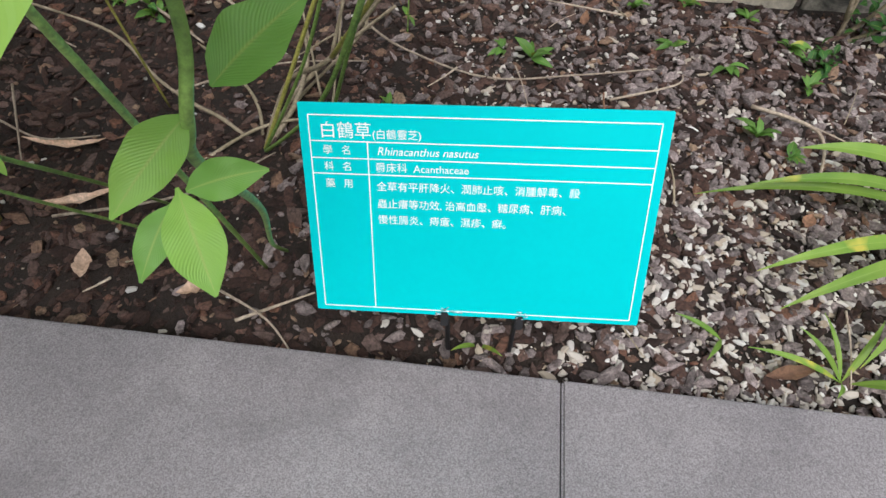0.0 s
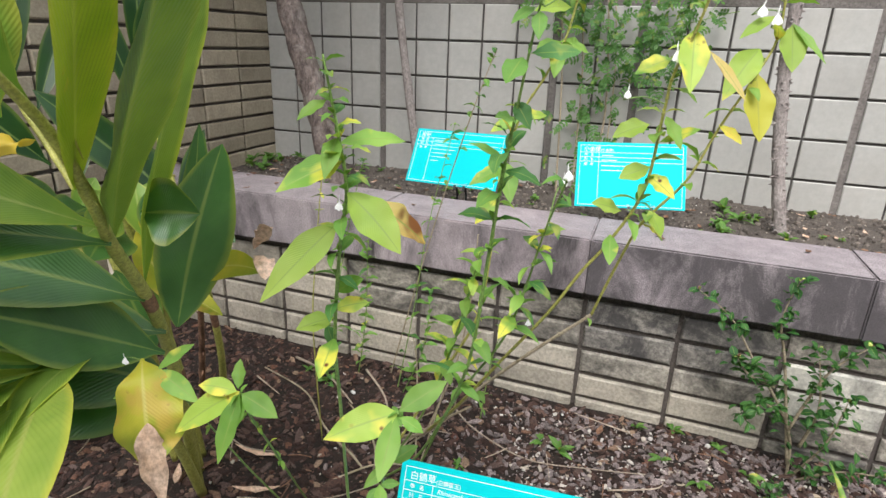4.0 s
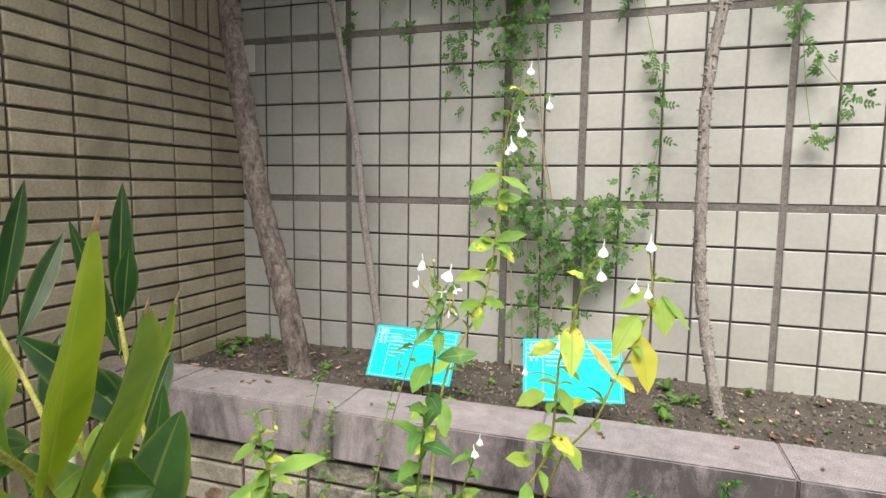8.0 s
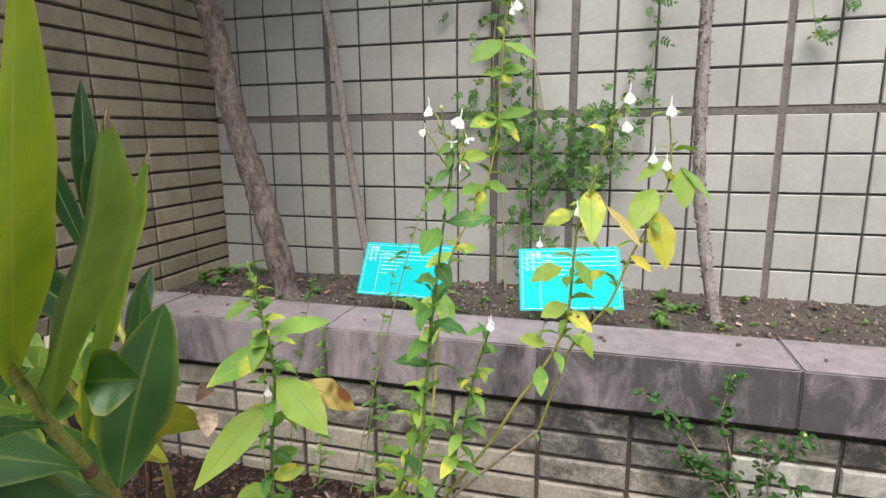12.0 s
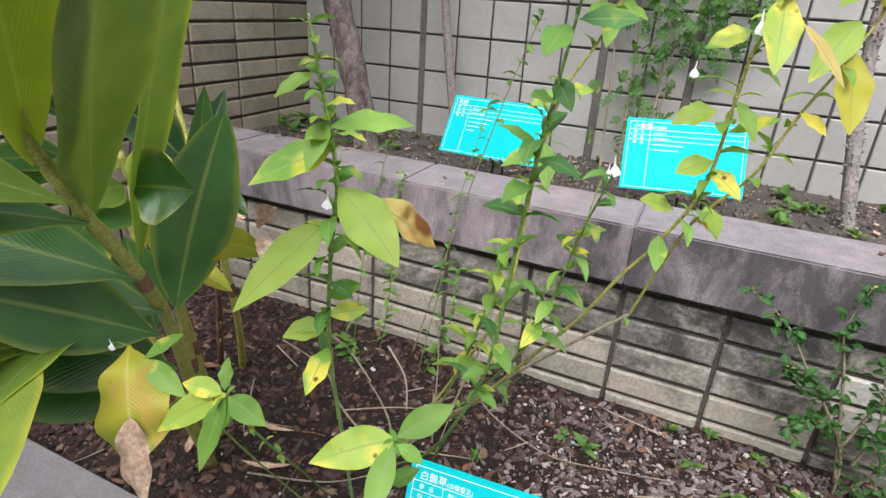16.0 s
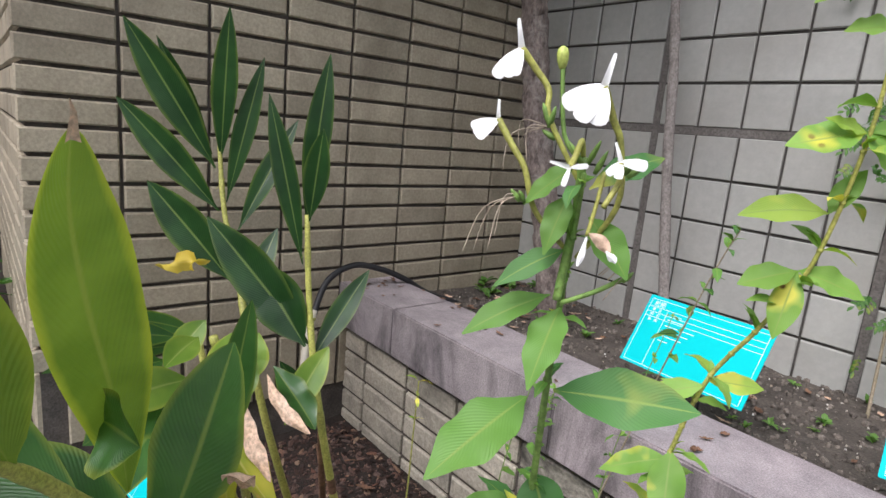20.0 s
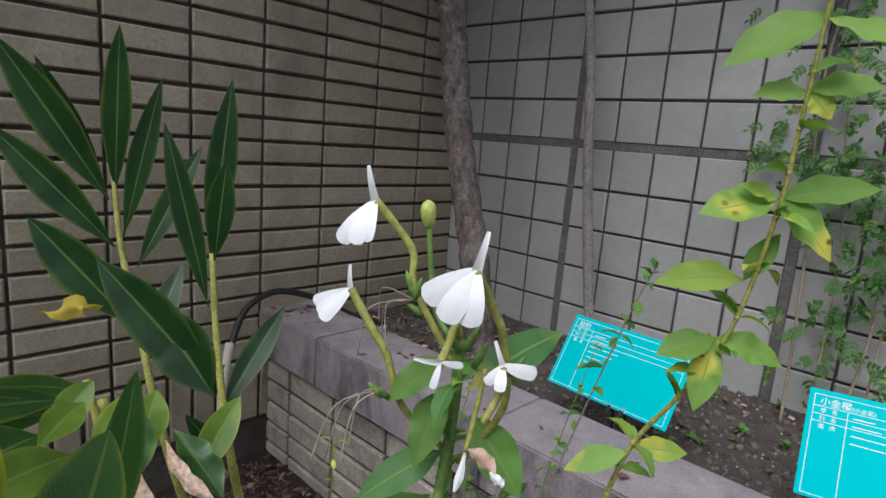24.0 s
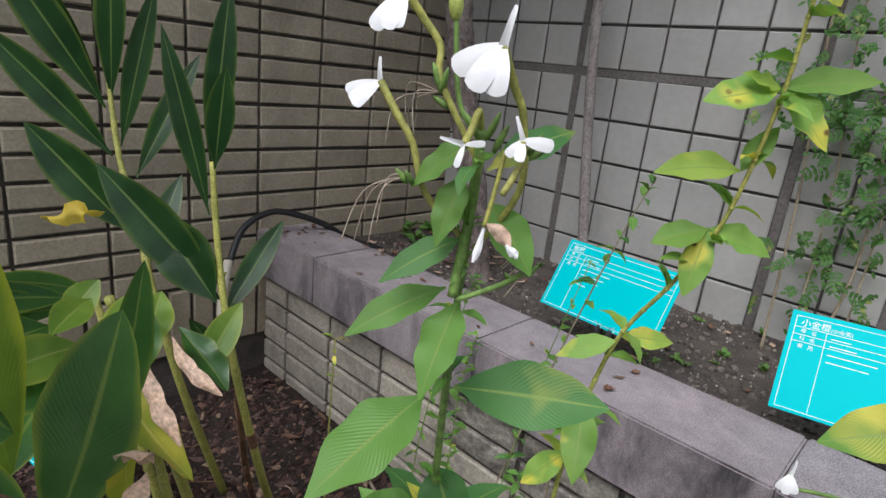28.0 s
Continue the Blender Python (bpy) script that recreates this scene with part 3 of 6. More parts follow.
GINGER_PALE = leaf_material("ginger_leaf_pale", (0.20, 0.32, 0.05), (0.36, 0.47, 0.09), None, 0, 0, (0.66, 0.60, 0.08), (0.42, 0.46, 0.13), 0.36, 34, 0.45)
GINGER_OLIVE = leaf_material("ginger_leaf_underside", (0.125, 0.215, 0.03), (0.19, 0.30, 0.05), None, 0, 0, (0.44, 0.50, 0.06), (0.24, 0.31, 0.08), 0.42, 34, 0.35)
# Sunlight through the blade is put into this brighter, yellower green.
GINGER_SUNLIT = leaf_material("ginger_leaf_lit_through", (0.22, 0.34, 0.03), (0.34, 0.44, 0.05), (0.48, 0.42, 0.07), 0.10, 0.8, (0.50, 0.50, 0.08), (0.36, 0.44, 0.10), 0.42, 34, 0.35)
GINGER_OLD = leaf_material("ginger_leaf_yellow", (0.26, 0.33, 0.035), (0.52, 0.47, 0.05), (0.50, 0.38, 0.07), 0.3, 0.4, None, (0.55, 0.50, 0.15), 0.45, 34)
YELLOWED = leaf_material("ginger_leaf_gold", (0.62, 0.46, 0.05), (0.72, 0.58, 0.10), None, 0, 0, None, (0.66, 0.52, 0.12), 0.5, 34)
DRY = surface("papery_dead_leaf", (0.68, 0.50, 0.38), (0.50, 0.32, 0.21), 30, 160, 0.8, 0.3, 0.001, 0.15)
DRY_DARK = surface("brown_dead_leaf", (0.26, 0.14, 0.08), (0.13, 0.065, 0.04), 30, 160, 0.85, 0.3, 0.001, 0.3)
STRAP = leaf_material("strap_leaf", (0.17, 0.33, 0.05), (0.28, 0.44, 0.08), (0.6, 0.55, 0.1), 0.15, 0.2, None, (0.3, 0.45, 0.1), 0.45, 3)
SMALL_LEAF = leaf_material("small_dark_leaf", (0.035, 0.13, 0.03), (0.07, 0.20, 0.045), (0.3, 0.3, 0.05), 0.0)
VINE_LEAF = leaf_material("vine_leaf", (0.045, 0.15, 0.03), (0.10, 0.24, 0.05), (0.3, 0.35, 0.08), 0.05)
WEED_LEAF = leaf_material("weed_leaf", (0.11, 0.26, 0.05), (0.18, 0.36, 0.08), (0.5, 0.5, 0.1), 0.08)
STEM = surface("green_stem", (0.22, 0.34, 0.08), (0.13, 0.24, 0.05), 40, 250, 0.6, 0.2, 0.001, 0.1)
STEM_OLD = surface("woody_stem", (0.40, 0.33, 0.24), (0.24, 0.20, 0.12), 40, 250, 0.8, 0.5, 0.001, 0.1)
STEM_YEL = surface("yellow_green_stem", (0.46, 0.44, 0.11), (0.28, 0.29, 0.06), 40, 250, 0.55, 0.2, 0.001, 0.1)
PETAL = surface("white_petal", (0.92, 0.92, 0.91), (0.88, 0.88, 0.87), 60, 400, 0.6, 0.05, 0.0003, 0.0, grain=0.05)
BUD = surface("yellow_green_bud", (0.50, 0.55, 0.14), (0.36, 0.45, 0.09), 60, 300, 0.5, 0.1, 0.0005, 0.05)
TWIG = surface("pale_dry_twig", (0.50, 0.42, 0.33), (0.32, 0.25, 0.19), 40, 200, 0.9, 0.4, 0.001, 0.2)


# ---- plant builders ----
def blade(bm, path, width, side, fold=0.15, wave=0.0, cuts=4, ease=None):
    """A leaf blade along a path: width(t) is half its breadth, fold lifts the edges, wave ripples them."""
    uvl = bm.loops.layers.uv.verify()
    side = Vector(side).normalized()
    n, rows_ = len(path) - 1, []
    for k, p in enumerate(path):
        d = (path[min(k + 1, n)] - path[max(k - 1, 0)]).normalized()
        s = (side - side.dot(d) * d)
        s = s.normalized() if s.length > 1e-4 else d.orthogonal().normalized()
        up = s.cross(d)
        t = k / n
        w = max(width(t), 0.0004)
        row = []
        for c in range(cuts + 1):
            q = 2 * c / cuts - 1
            lift = fold * abs(q) * w + wave * w * math.sin(t * 17 + (2.1 if q > 0 else 0.4)) * q * q
            row.append(bm.verts.new(p + s * (q * w) + up * lift))
        rows_.append(row)
    for k in range(n):
        for c in range(cuts):
            f = bm.faces.new((rows_[k][c], rows_[k][c + 1], rows_[k + 1][c + 1], rows_[k + 1][c]))
            f.smooth = True
            for loop, (a, b) in zip(f.loops, ((c, k), (c + 1, k), (c + 1, k + 1), (c, k + 1))):
                loop[uvl].uv = (a / cuts, b / n)


def oval(t, w, peak=0.42, stalk=0.06):
    """Half-breadth of a pointed oval leaf with a short stalk."""
    if t < stalk:
        return 0.05 * w
    s = (t - stalk) / (1 - stalk)
    k = math.log(0.5) / math.log(peak)
    return w * max(math.sin(math.pi * s ** k), 0.0) ** 0.9


def unit_leaf(width, droop, fold=0.2, wave=0.08, n=9, peak=0.42, stalk=0.06, twist=0.0):
    """A leaf one unit long along +y, its upper face towards +z."""
    bm = bmesh.new()
    pts = [Vector((0, y, 0.12 * math.sin(math.pi * y) * (1 - droop) - droop * y * y)) for y in (k / n for k in range(n + 1))]
    blade(bm, pts, lambda t: oval(t, width / 2, peak, stalk), (1, twist, 0), fold, wave)
    return mesh_of(bm, "leaf")


OVALS = [unit_leaf(0.40, 0.12, 0.25, 0.10), unit_leaf(0.44, 0.25, 0.15, 0.14), unit_leaf(0.36, 0.35, 0.3, 0.06), unit_leaf(0.42, 0.05, 0.35, 0.12), unit_leaf(0.46, 0.18, 0.1, 0.2)]
SHRUB_MESH = {}


def put_leaf(parent, base, direction, length, material, shape=0, roll=0.0, name="leaf", family="oval"):
    """Hangs a shared leaf mesh on a point of its plant."""
    key = (family, shape, material.name)
    if key not in SHRUB_MESH:
        me = LEAF_FAMILIES[family][shape].copy()
        me.materials.append(material)
        SHRUB_MESH[key] = me
    ob = new(name, SHRUB_MESH[key])
    ob.parent = parent
    d = Vector(direction).normalized()
    x = d.cross(Vector((0, 0, 1)))
    x = x.normalized() if x.length > 0.05 else Vector((1, 0, 0))
    rot = Matrix((x, d, x.cross(d))).transposed().to_4x4()
    ob.matrix_basis = Matrix.Translation(base) @ rot @ Matrix.Rotation(radians(roll), 4, "Y") @ Matrix.Scale(length, 4)
    return ob


TINY = [unit_leaf(0.55, 0.05, 0.2, 0.0, 5, 0.5, 0.08), unit_leaf(0.5, 0.2, 0.3, 0.0, 5, 0.5, 0.08), unit_leaf(0.6, 0.0, 0.1, 0.05, 5, 0.55, 0.1)]
LANCE = [unit_leaf(0.22, 0.3, 0.3, 0.03, 12, 0.45, 0.03), unit_leaf(0.19, 0.15, 0.4, 0.02, 12, 0.45, 0.03)]
LEAF_FAMILIES = {"oval": OVALS, "tiny": TINY, "lance": LANCE}


def along(path, t):
    k = t * (len(path) - 1)
    i = min(int(k), len(path) - 2)
    return path[i].lerp(path[i + 1], k - i), (path[i + 1] - path[i]).normalized()


STEM_POINTS = []


def leafy_stem(parent, points, r0, r1, pairs, sizes, start=0.25, end=0.98, mats=None, material=None, seed=0, lift=0.35, tuft=0.35, name="stem", bare=0.12):
    """A jointed stem with crosswise pairs of oval leaves and small tufts in their axils."""
    r = random.Random(seed)
    path = spline(points, 8)
    n = len(path)
    bm = bmesh.new()
    r0, r1 = r0 * 0.62, r1 * 0.75
    radii = [r0 + (r1 - r0) * k / (n - 1) for k in range(n)]
    tube(bm, path, radii, 7)
    for k in range(pairs):
        p, d = along(path, start + (end - start) * k / max(pairs - 1, 1))
        w = r0 + (r1 - r0) * (start + (end - start) * k / max(pairs - 1, 1))
        bmesh.ops.create_icosphere(bm, subdivisions=1, radius=w * 1.5, matrix=Matrix.Translation(p))
    part(name, bm, material or STEM, parent, smooth=True)
    STEM_POINTS.extend(path)
    turn = r.uniform(0, 6.28)
    for k in range(pairs):
        t = start + (end - start) * k / max(pairs - 1, 1)
        p, d = along(path, t)
        a = d.cross(Vector((0.2, 0.1, 1))).normalized() if abs(d.z) < 0.97 else Vector((1, 0, 0))
        b = d.cross(a)
        turn += 1.57 + r.gauss(0, 0.2)
        size = sizes[0] + (sizes[1] - sizes[0]) * k / max(pairs - 1, 1)
        for s in (0, math.pi):
            if r.random() < bare:
                continue
            out = math.cos(turn + s) * a + math.sin(turn + s) * b
            direction = out + d * r.uniform(lift - 0.25, lift + 0.3) + Vector((0, 0, r.uniform(-0.45, 0.1)))
            put_leaf(parent, p, direction, size * r.uniform(0.7, 1.2), (mats or [SHRUB_LEAF])[r.randrange(len(mats or [0]))], r.randrange(5), r.uniform(-30, 30))
            for _ in range(2 if r.random() < tuft else 1 if r.random() < 0.4 else 0):
                put_leaf(parent, p, out * r.uniform(0.4, 1.2) + d * r.uniform(0.5, 1.2) + Vector((r.uniform(-.5, .5), r.uniform(-.5, .5), 0)), size * r.uniform(0.25, 0.6), SHRUB_LEAF, r.randrange(5), r.uniform(-40, 40))
    return path


def flower(parent, base, tip, size, face, seed=0):
    """A white two-lipped flower at the end of a green tube: a narrow upright lip and a drooping three-lobed one."""
    base, tip = Vector(base), Vector(tip)
    d = (tip - base).normalized()
    face = Vector(face).normalized()
    bm = bmesh.new()
    tube(bm, spline([base, base.lerp(tip, 0.55) + Vector((0, 0, 0.06 * size)), tip], 4), [0.055 * size] * 4 + [0.065 * size] * 4 + [0.08 * size], 7)
    fl = part("flower", bm, STEM, parent, "white two-lipped flower on a green tube", True)
    side = Vector((0, 0, 1)).cross(face).normalized()
    bm = bmesh.new()
    up = (Vector((0, 0, 1)) + 0.35 * d).normalized()
    blade(bm, [tip + up * size * 0.72 * t + d * 0.10 * size * math.sin(3 * t) for t in (0, .2, .4, .6, .8, 1)], lambda t: 0.085 * size * (1 - t) ** 0.7 + 0.004 * size, side, 0.5, 0, 2)
    part("upper_lip", bm, PETAL, fl)
    bm = bmesh.new()
    down = (Vector((0, 0, -0.85)) - d * 0.25 + face * 0.35).normalized()
    for q in (-1, 0, 1):
        v = (down + side * 0.40 * q).normalized()
        blade(bm, [tip + v * size * (0.95 - 0.06 * abs(q)) * t + face * size * (0.10 * math.sin(math.pi * t) + 0.03 * (1 - abs(q))) for t in (0, .15, .3, .5, .7, .85, .95, 1)],
              lambda t: size * 0.21 * max(math.sin(math.pi * min(0.10 + 0.86 * t, 1)), 0.05) ** 0.55 * (0.35 + 0.65 * min(t * 1.8, 1)), side, -0.12, 0.03, 4)
    part("lower_lip", bm, PETAL, fl)
    return fl


def bloom(parent, stalk, lip, lobes, broad, face):
    """A white two-lipped flower: green tube, slender upright lip, broad drooping lobes spread from the throat."""
    face = Vector(face).normalized()
    path = spline([Vector(p) for p in stalk], 5)
    throat = path[-1]
    bm = bmesh.new()
    tube(bm, path, [0.0009 + 0.0004 * k / len(path) for k in range(len(path))], 8)
    fl = part("flower", bm, STEM_YEL, parent, "white two-lipped flower on a green tube", True)
    lip = Vector(lip)
    d = lip - throat
    bm = bmesh.new()
    blade(bm, [throat + d * t + face * d.length * 0.12 * math.sin(3.1 * t) for t in (0, .12, .25, .4, .6, .8, .93, 1)], lambda t: d.length * (0.095 * (1 - t) ** 0.8 + 0.035), d.cross(face), 0.5, 0, 2)
    part("upper_lip", bm, PETAL, fl)
    for k, tip in enumerate(lobes):
        v = Vector(tip) - throat
        n = v.length
        bm = bmesh.new()
        blade(bm, [throat + v * t + face * n * (0.13 * math.sin(math.pi * t) + 0.01 * k) for t in (0, .08, .18, .3, .45, .6, .75, .87, .95, 1)], lambda t: n * broad * 0.62 * (0.30 + 0.70 * min(t * 2.0, 1)) * math.sqrt(max(1 - max((t - 0.72) / 0.29, 0) ** 2, 0.02)), v.cross(face), -0.10, 0.04, 6)
        part("lobe", bm, PETAL, fl)
    return fl


# ---- trunks, pipe, hose ----
def trunk(name, label, stems, thorns=0, seed=1, bark=TRUNK):
    """A tree from its foot up: uneven tapering limbs with knots; thorny if asked for."""
    r = random.Random(seed)
    t = thing(name, label, "tree")
    for k, (pts, r0, r1) in enumerate(stems):
        path = spline(pts, 22)
        n = len(path)
        radii = [(r0 + (r1 - r0) * i / (n - 1)) * (1 + 0.05 * math.sin(i * 0.55 + k) + r.uniform(-0.02, 0.02)) for i in range(n)]
        if k == 0:
            for q in range(6):
                radii[q] *= 1.3 - 0.05 * q
        bm = bmesh.new()
        tube(bm, path, radii, 22)
        for v in bm.verts:
            q = v.co
            rough = noise.noise(Vector((q.x * 70, q.y * 70, q.z * 26))) + 0.7 * noise.noise(Vector((q.x * 160, q.y * 160, q.z * 70)))
            v.co = q + Vector((q.x - path[0].x, q.y - path[0].y, 0)).normalized() * 0.07 * r0 * rough
        for _ in range(5 if k == 0 else 2):
            p, d = along(path, r.uniform(0.15, 0.95))
            out = d.orthogonal().normalized()
            out.rotate(Matrix.Rotation(r.uniform(0, 6.28), 3, d))
            w = r0 * 0.8
            bmesh.ops.create_icosphere(bm, subdivisions=2, radius=w * 0.35, matrix=Matrix.Translation(p + out * w * 0.85))
        limb = part("trunk" if k == 0 else "limb", bm, bark, t, smooth=True)
        if thorns and k == 0:
            bm = bmesh.new()
            for _ in range(thorns):
                p, d = along(path, r.uniform(0.02, 0.98))
                out = d.orthogonal().normalized()
                out.rotate(Matrix.Rotation(r.uniform(0, 6.28), 3, d))
                tube(bm, [p + out * r1 * 0.9, p + out * (r0 + 0.002), p + out * (r0 + 0.007)], [0.0045, 0.003, 0.0006], 5)
            tagged(part("thorn_cover", bm, bark, limb), kind="stuff")
    return t


corner_tree = trunk("tree", "leaning grey-brown tree forking above the planter corner", [
    ([(-0.722, 1.52, 0.46), (-0.781, 1.52, 0.735), (-0.839, 1.52, 0.937), (-0.900, 1.52, 1.15), (-0.948, 1.52, 1.39), (-0.985, 1.52, 1.60), (-1.020, 1.52, 1.82), (-1.027, 1.52, 1.98)], 0.047, 0.040),
    ([(-1.022, 1.52, 1.93), (-1.010, 1.53, 2.12), (-0.99, 1.54, 2.5), (-0.88, 1.45, 2.95)], 0.038, 0.02), ([(-1.005, 1.52, 1.85), (-1.08, 1.5, 2.02), (-1.25, 1.46, 2.2), (-1.5, 1.4, 2.45), (-1.6, 1.1, 2.95)], 0.034, 0.016), ([(-1.25, 1.46, 2.2), (-1.28, 1.1, 2.6), (-1.3, 0.5, 3.05)], 0.02, 0.01),
    ([(-1.03, 1.52, 1.96), (-1.07, 1.54, 2.15), (-1.12, 1.56, 2.5)], 0.022, 0.016), ([(-0.965, 1.51, 1.44), (-0.928, 1.50, 1.52), (-0.926, 1.50, 1.565)], 0.026, 0.016)], 0, 3)
trunk("sapling", "slender grey sapling forking against the tiled wall", [
    ([(-0.487, 1.78, 0.47), (-0.573, 1.78, 1.027), (-0.613, 1.78, 1.383), (-0.662, 1.78, 1.67), (-0.72, 1.78, 1.96), (-0.763, 1.78, 2.131), (-0.876, 1.78, 2.4)], 0.017, 0.010),
    ([(-0.725, 1.78, 1.965), (-0.931, 1.78, 2.196), (-1.1, 1.78, 2.4)], 0.009, 0.006), ([(-0.755, 1.78, 2.10), (-0.765, 1.78, 2.5)], 0.008, 0.006)], 0, 5, TRUNK_PALE)
trunk("thorny_trunk", "slim thorn-studded trunk curving up from dry soil", [
    ([(0.79, 1.56, 0.46), (0.742, 1.59, 0.686), (0.703, 1.6, 0.955), (0.691, 1.6, 1.263), (0.69, 1.6, 1.534), (0.724, 1.6, 1.801), (0.766, 1.6, 1.94), (0.86, 1.6, 2.08), (1.0, 1.58, 2.3)], 0.019, 0.015)], 420, 7, TRUNK_PALE)

pipe = thing("water_pipe", "galvanised steel pipe clipped along the tiled wall", "pipe")
bm = bmesh.new()
tube(bm, [(LEFT, 1.875, 2.148), (-0.1, 1.875, 2.122), (0.85, 1.875, 2.085), (3.0, 1.875, 2.02)], 0.012, 14)
part("tube", bm, STEEL, pipe)
for x in (-1.05, 0.83, 1.13):
    z = 2.143 - 0.04 * (x + 1.2)
    bm = bmesh.new()
    tube(bm, [(x - 0.02, 1.875, z), (x + 0.02, 1.875, z - 0.001)], 0.017, 14)
    add_box(bm, (x - 0.006, 1.885, z - 0.02), (x + 0.006, BACK - 0.008, z + 0.005), 0.001)
    part("coupling", bm, STEEL, pipe)
for x in (-1.02, 1.17):
    z = 2.143 - 0.04 * (x + 1.2)
    bm = bmesh.new()
    tube(bm, [(x, 1.87, z), (x, 1.868, z - 0.05), (x + 0.004, 1.868, z - 0.085)], [0.005, 0.007, 0.004], 8)
    tube(bm, [(x - 0.012, 1.868, z - 0.055), (x + 0.014, 1.866, z - 0.05)], 0.003, 6)
    part("spray_nozzle", bm, BLACK, pipe, "small dark spray nozzle")

hose = thing("hose", "black garden hose arching over the coping from a cream sleeve", "hose")
bm = bmesh.new()
tube(bm, spline([(-1.16, 0.89, 0.50), (-1.196, 0.955, 0.600), (-1.206, 1.052, 0.640), (-1.195, 1.143, 0.625), (-1.178, 1.24, 0.585), (-1.155, 1.33, 0.53), (-1.12, 1.45, 0.485)], 8), 0.010, 12)
part("tube", bm, BLACK, hose, smooth=True)
bm = bmesh.new()
tube(bm, spline([(-1.09, 0.83, 0.20), (-1.12, 0.85, 0.40), (-1.163, 0.892, 0.52)], 5), 0.013, 12)
part("sleeve", bm, PVC, hose, "cream plastic sleeve", True)


# ---- mulch, pebbles and litter ----
def scatter(name, label, category, count, spot, size, flat, material, sides, seed):
    """Many small lumps lying on the ground, as one sheet of loose stuff."""
    r = random.Random(seed)
    verts, faces = [], []
    for _ in range(count):
        x, y, z = spot(r)
        s = size(r)
        e = Euler((r.gauss(0, 0.38), r.gauss(0, 0.38), r.uniform(0, 6.28))).to_matrix()
        long = r.uniform(1.0, 2.6) if flat < 0.5 else r.uniform(1, 1.3)
        k = len(verts)
        ring = [(math.cos(6.283 * q / sides) * r.uniform(0.6, 1.25), math.sin(6.283 * q / sides) * r.uniform(0.6, 1.25)) for q in range(sides)]
        for level, shrink in ((-0.5, 0.8), (0.05, 1.0), (0.5, 0.7)):
            for a, b in ring:
                p = e @ Vector((a * s * long * shrink, b * s * shrink, level * s * flat * 2 * r.uniform(0.8, 1.2)))
                verts.append((x + p.x, y + p.y, z + p.z + s * flat * 0.6))
        for lv in (0, 1):
            for q in range(sides):
                a, b = k + lv * sides + q, k + lv * sides + (q + 1) % sides
                faces.append((a, b, b + sides, a + sides))
        faces.append(tuple(k + 2 * sides + q for q in range(sides)))
    me = bpy.data.meshes.new(name)
    me.from_pydata(verts, [], faces)
    return tagged(part(name, me, material), label, category, kind="stuff")


def chip_material():
    m = surface("bark_chip", (0.5, 0.5, 0.5), (0.3, 0.3, 0.3), 60, 320, 0.9, 0.9, 0.003, 0)
    nt, nodes, lk, bsdf = links(m)
    rnd = nodes.new("ShaderNodeNewGeometry").outputs["Random Per Island"]
    tone = ramp(nt, rnd, [(0.0, (0.016, 0.008, 0.006)), (0.35, (0.044, 0.022, 0.016)), (0.6, (0.080, 0.044, 0.034)), (0.78, (0.115, 0.080, 0.070)), (0.9, (0.15, 0.072, 0.046)), (0.97, (0.27, 0.19, 0.13)), (1.0, (0.085, 0.028, 0.02))])
    grain = node(nt, "ShaderNodeTexNoise", Scale=240.0, Detail=5.0)
    lk.new(nodes["Noise Texture"].inputs["Vector"].links[0].from_socket, grain.inputs["Vector"])
    shade = ramp(nt, grain.outputs["Fac"], [(0.3, (0.5, 0.5, 0.5)), (0.7, (1.5, 1.45, 1.4))])
    lk.new(mixc(nt, 1.0, tone, shade, "MULTIPLY"), bsdf.inputs["Base Color"])
    return m


def pebble_material():
    m = surface("pale_pebble", (0.5, 0.5, 0.5), (0.3, 0.3, 0.3), 60, 320, 0.8, 0.3, 0.001, 0)
    nt, nodes, lk, bsdf = links(m)
    rnd = nodes.new("ShaderNodeNewGeometry").outputs["Random Per Island"]
    tone = ramp(nt, rnd, [(0.0, (0.42, 0.37, 0.31)), (0.35, (0.56, 0.53, 0.48)), (0.6, (0.36, 0.29, 0.21)), (0.85, (0.66, 0.65, 0.62)), (1.0, (0.22, 0.17, 0.14))])
    lk.new(tone, bsdf.inputs["Base Color"])
    return m


def bed_spot(r):
    x, y = r.uniform(-1.25, 1.5), r.uniform(KERB_IN + 0.005, FACE - 0.02)
    return x, y, ground_height(x, y)


CHIP, PEBBLE = chip_material(), pebble_material()
scatter("bark_mulch", "dark brown and grey bark chips covering the bed", "mulch", 9500, bed_spot, lambda r: 0.0035 + 0.0085 * r.random() ** 1.7, 0.30, CHIP, 6, 11)
scatter("fine_bark", "crumbled bark between the larger chips", "mulch", 12000, bed_spot, lambda r: r.uniform(0.0012, 0.0036), 0.4, CHIP, 5, 12)


def pebble_spot(r):
    while True:
        x, y = r.uniform(-0.5, 1.5), r.uniform(KERB_IN + 0.01, FACE - 0.05)
        d = math.exp(-((x - 0.58) / 0.24) ** 2 - ((y - 0.44) / 0.2) ** 2) + 0.14 * (x > 0.1) + 0.008
        if noise.noise(Vector((x * 9, y * 9, 3))) * 0.5 + 0.5 < 0.25:
            d *= 0.3
        if r.random() < d:
            return x, y, ground_height(x, y) + 0.002


scatter("pebbles", "scattered white and cream pebbles in the mulch", "pebbles", 5200, pebble_spot, lambda r: 0.0013 + 0.005 * r.random() ** 2.4, 0.45, PEBBLE, 6, 13)


GREY_CHIP = surface("grey_bark_flake", (0.32, 0.265, 0.255), (0.12, 0.092, 0.086), 70, 240, 0.75, 1.0, 0.004, 0.5, island=True, grain=1.0)


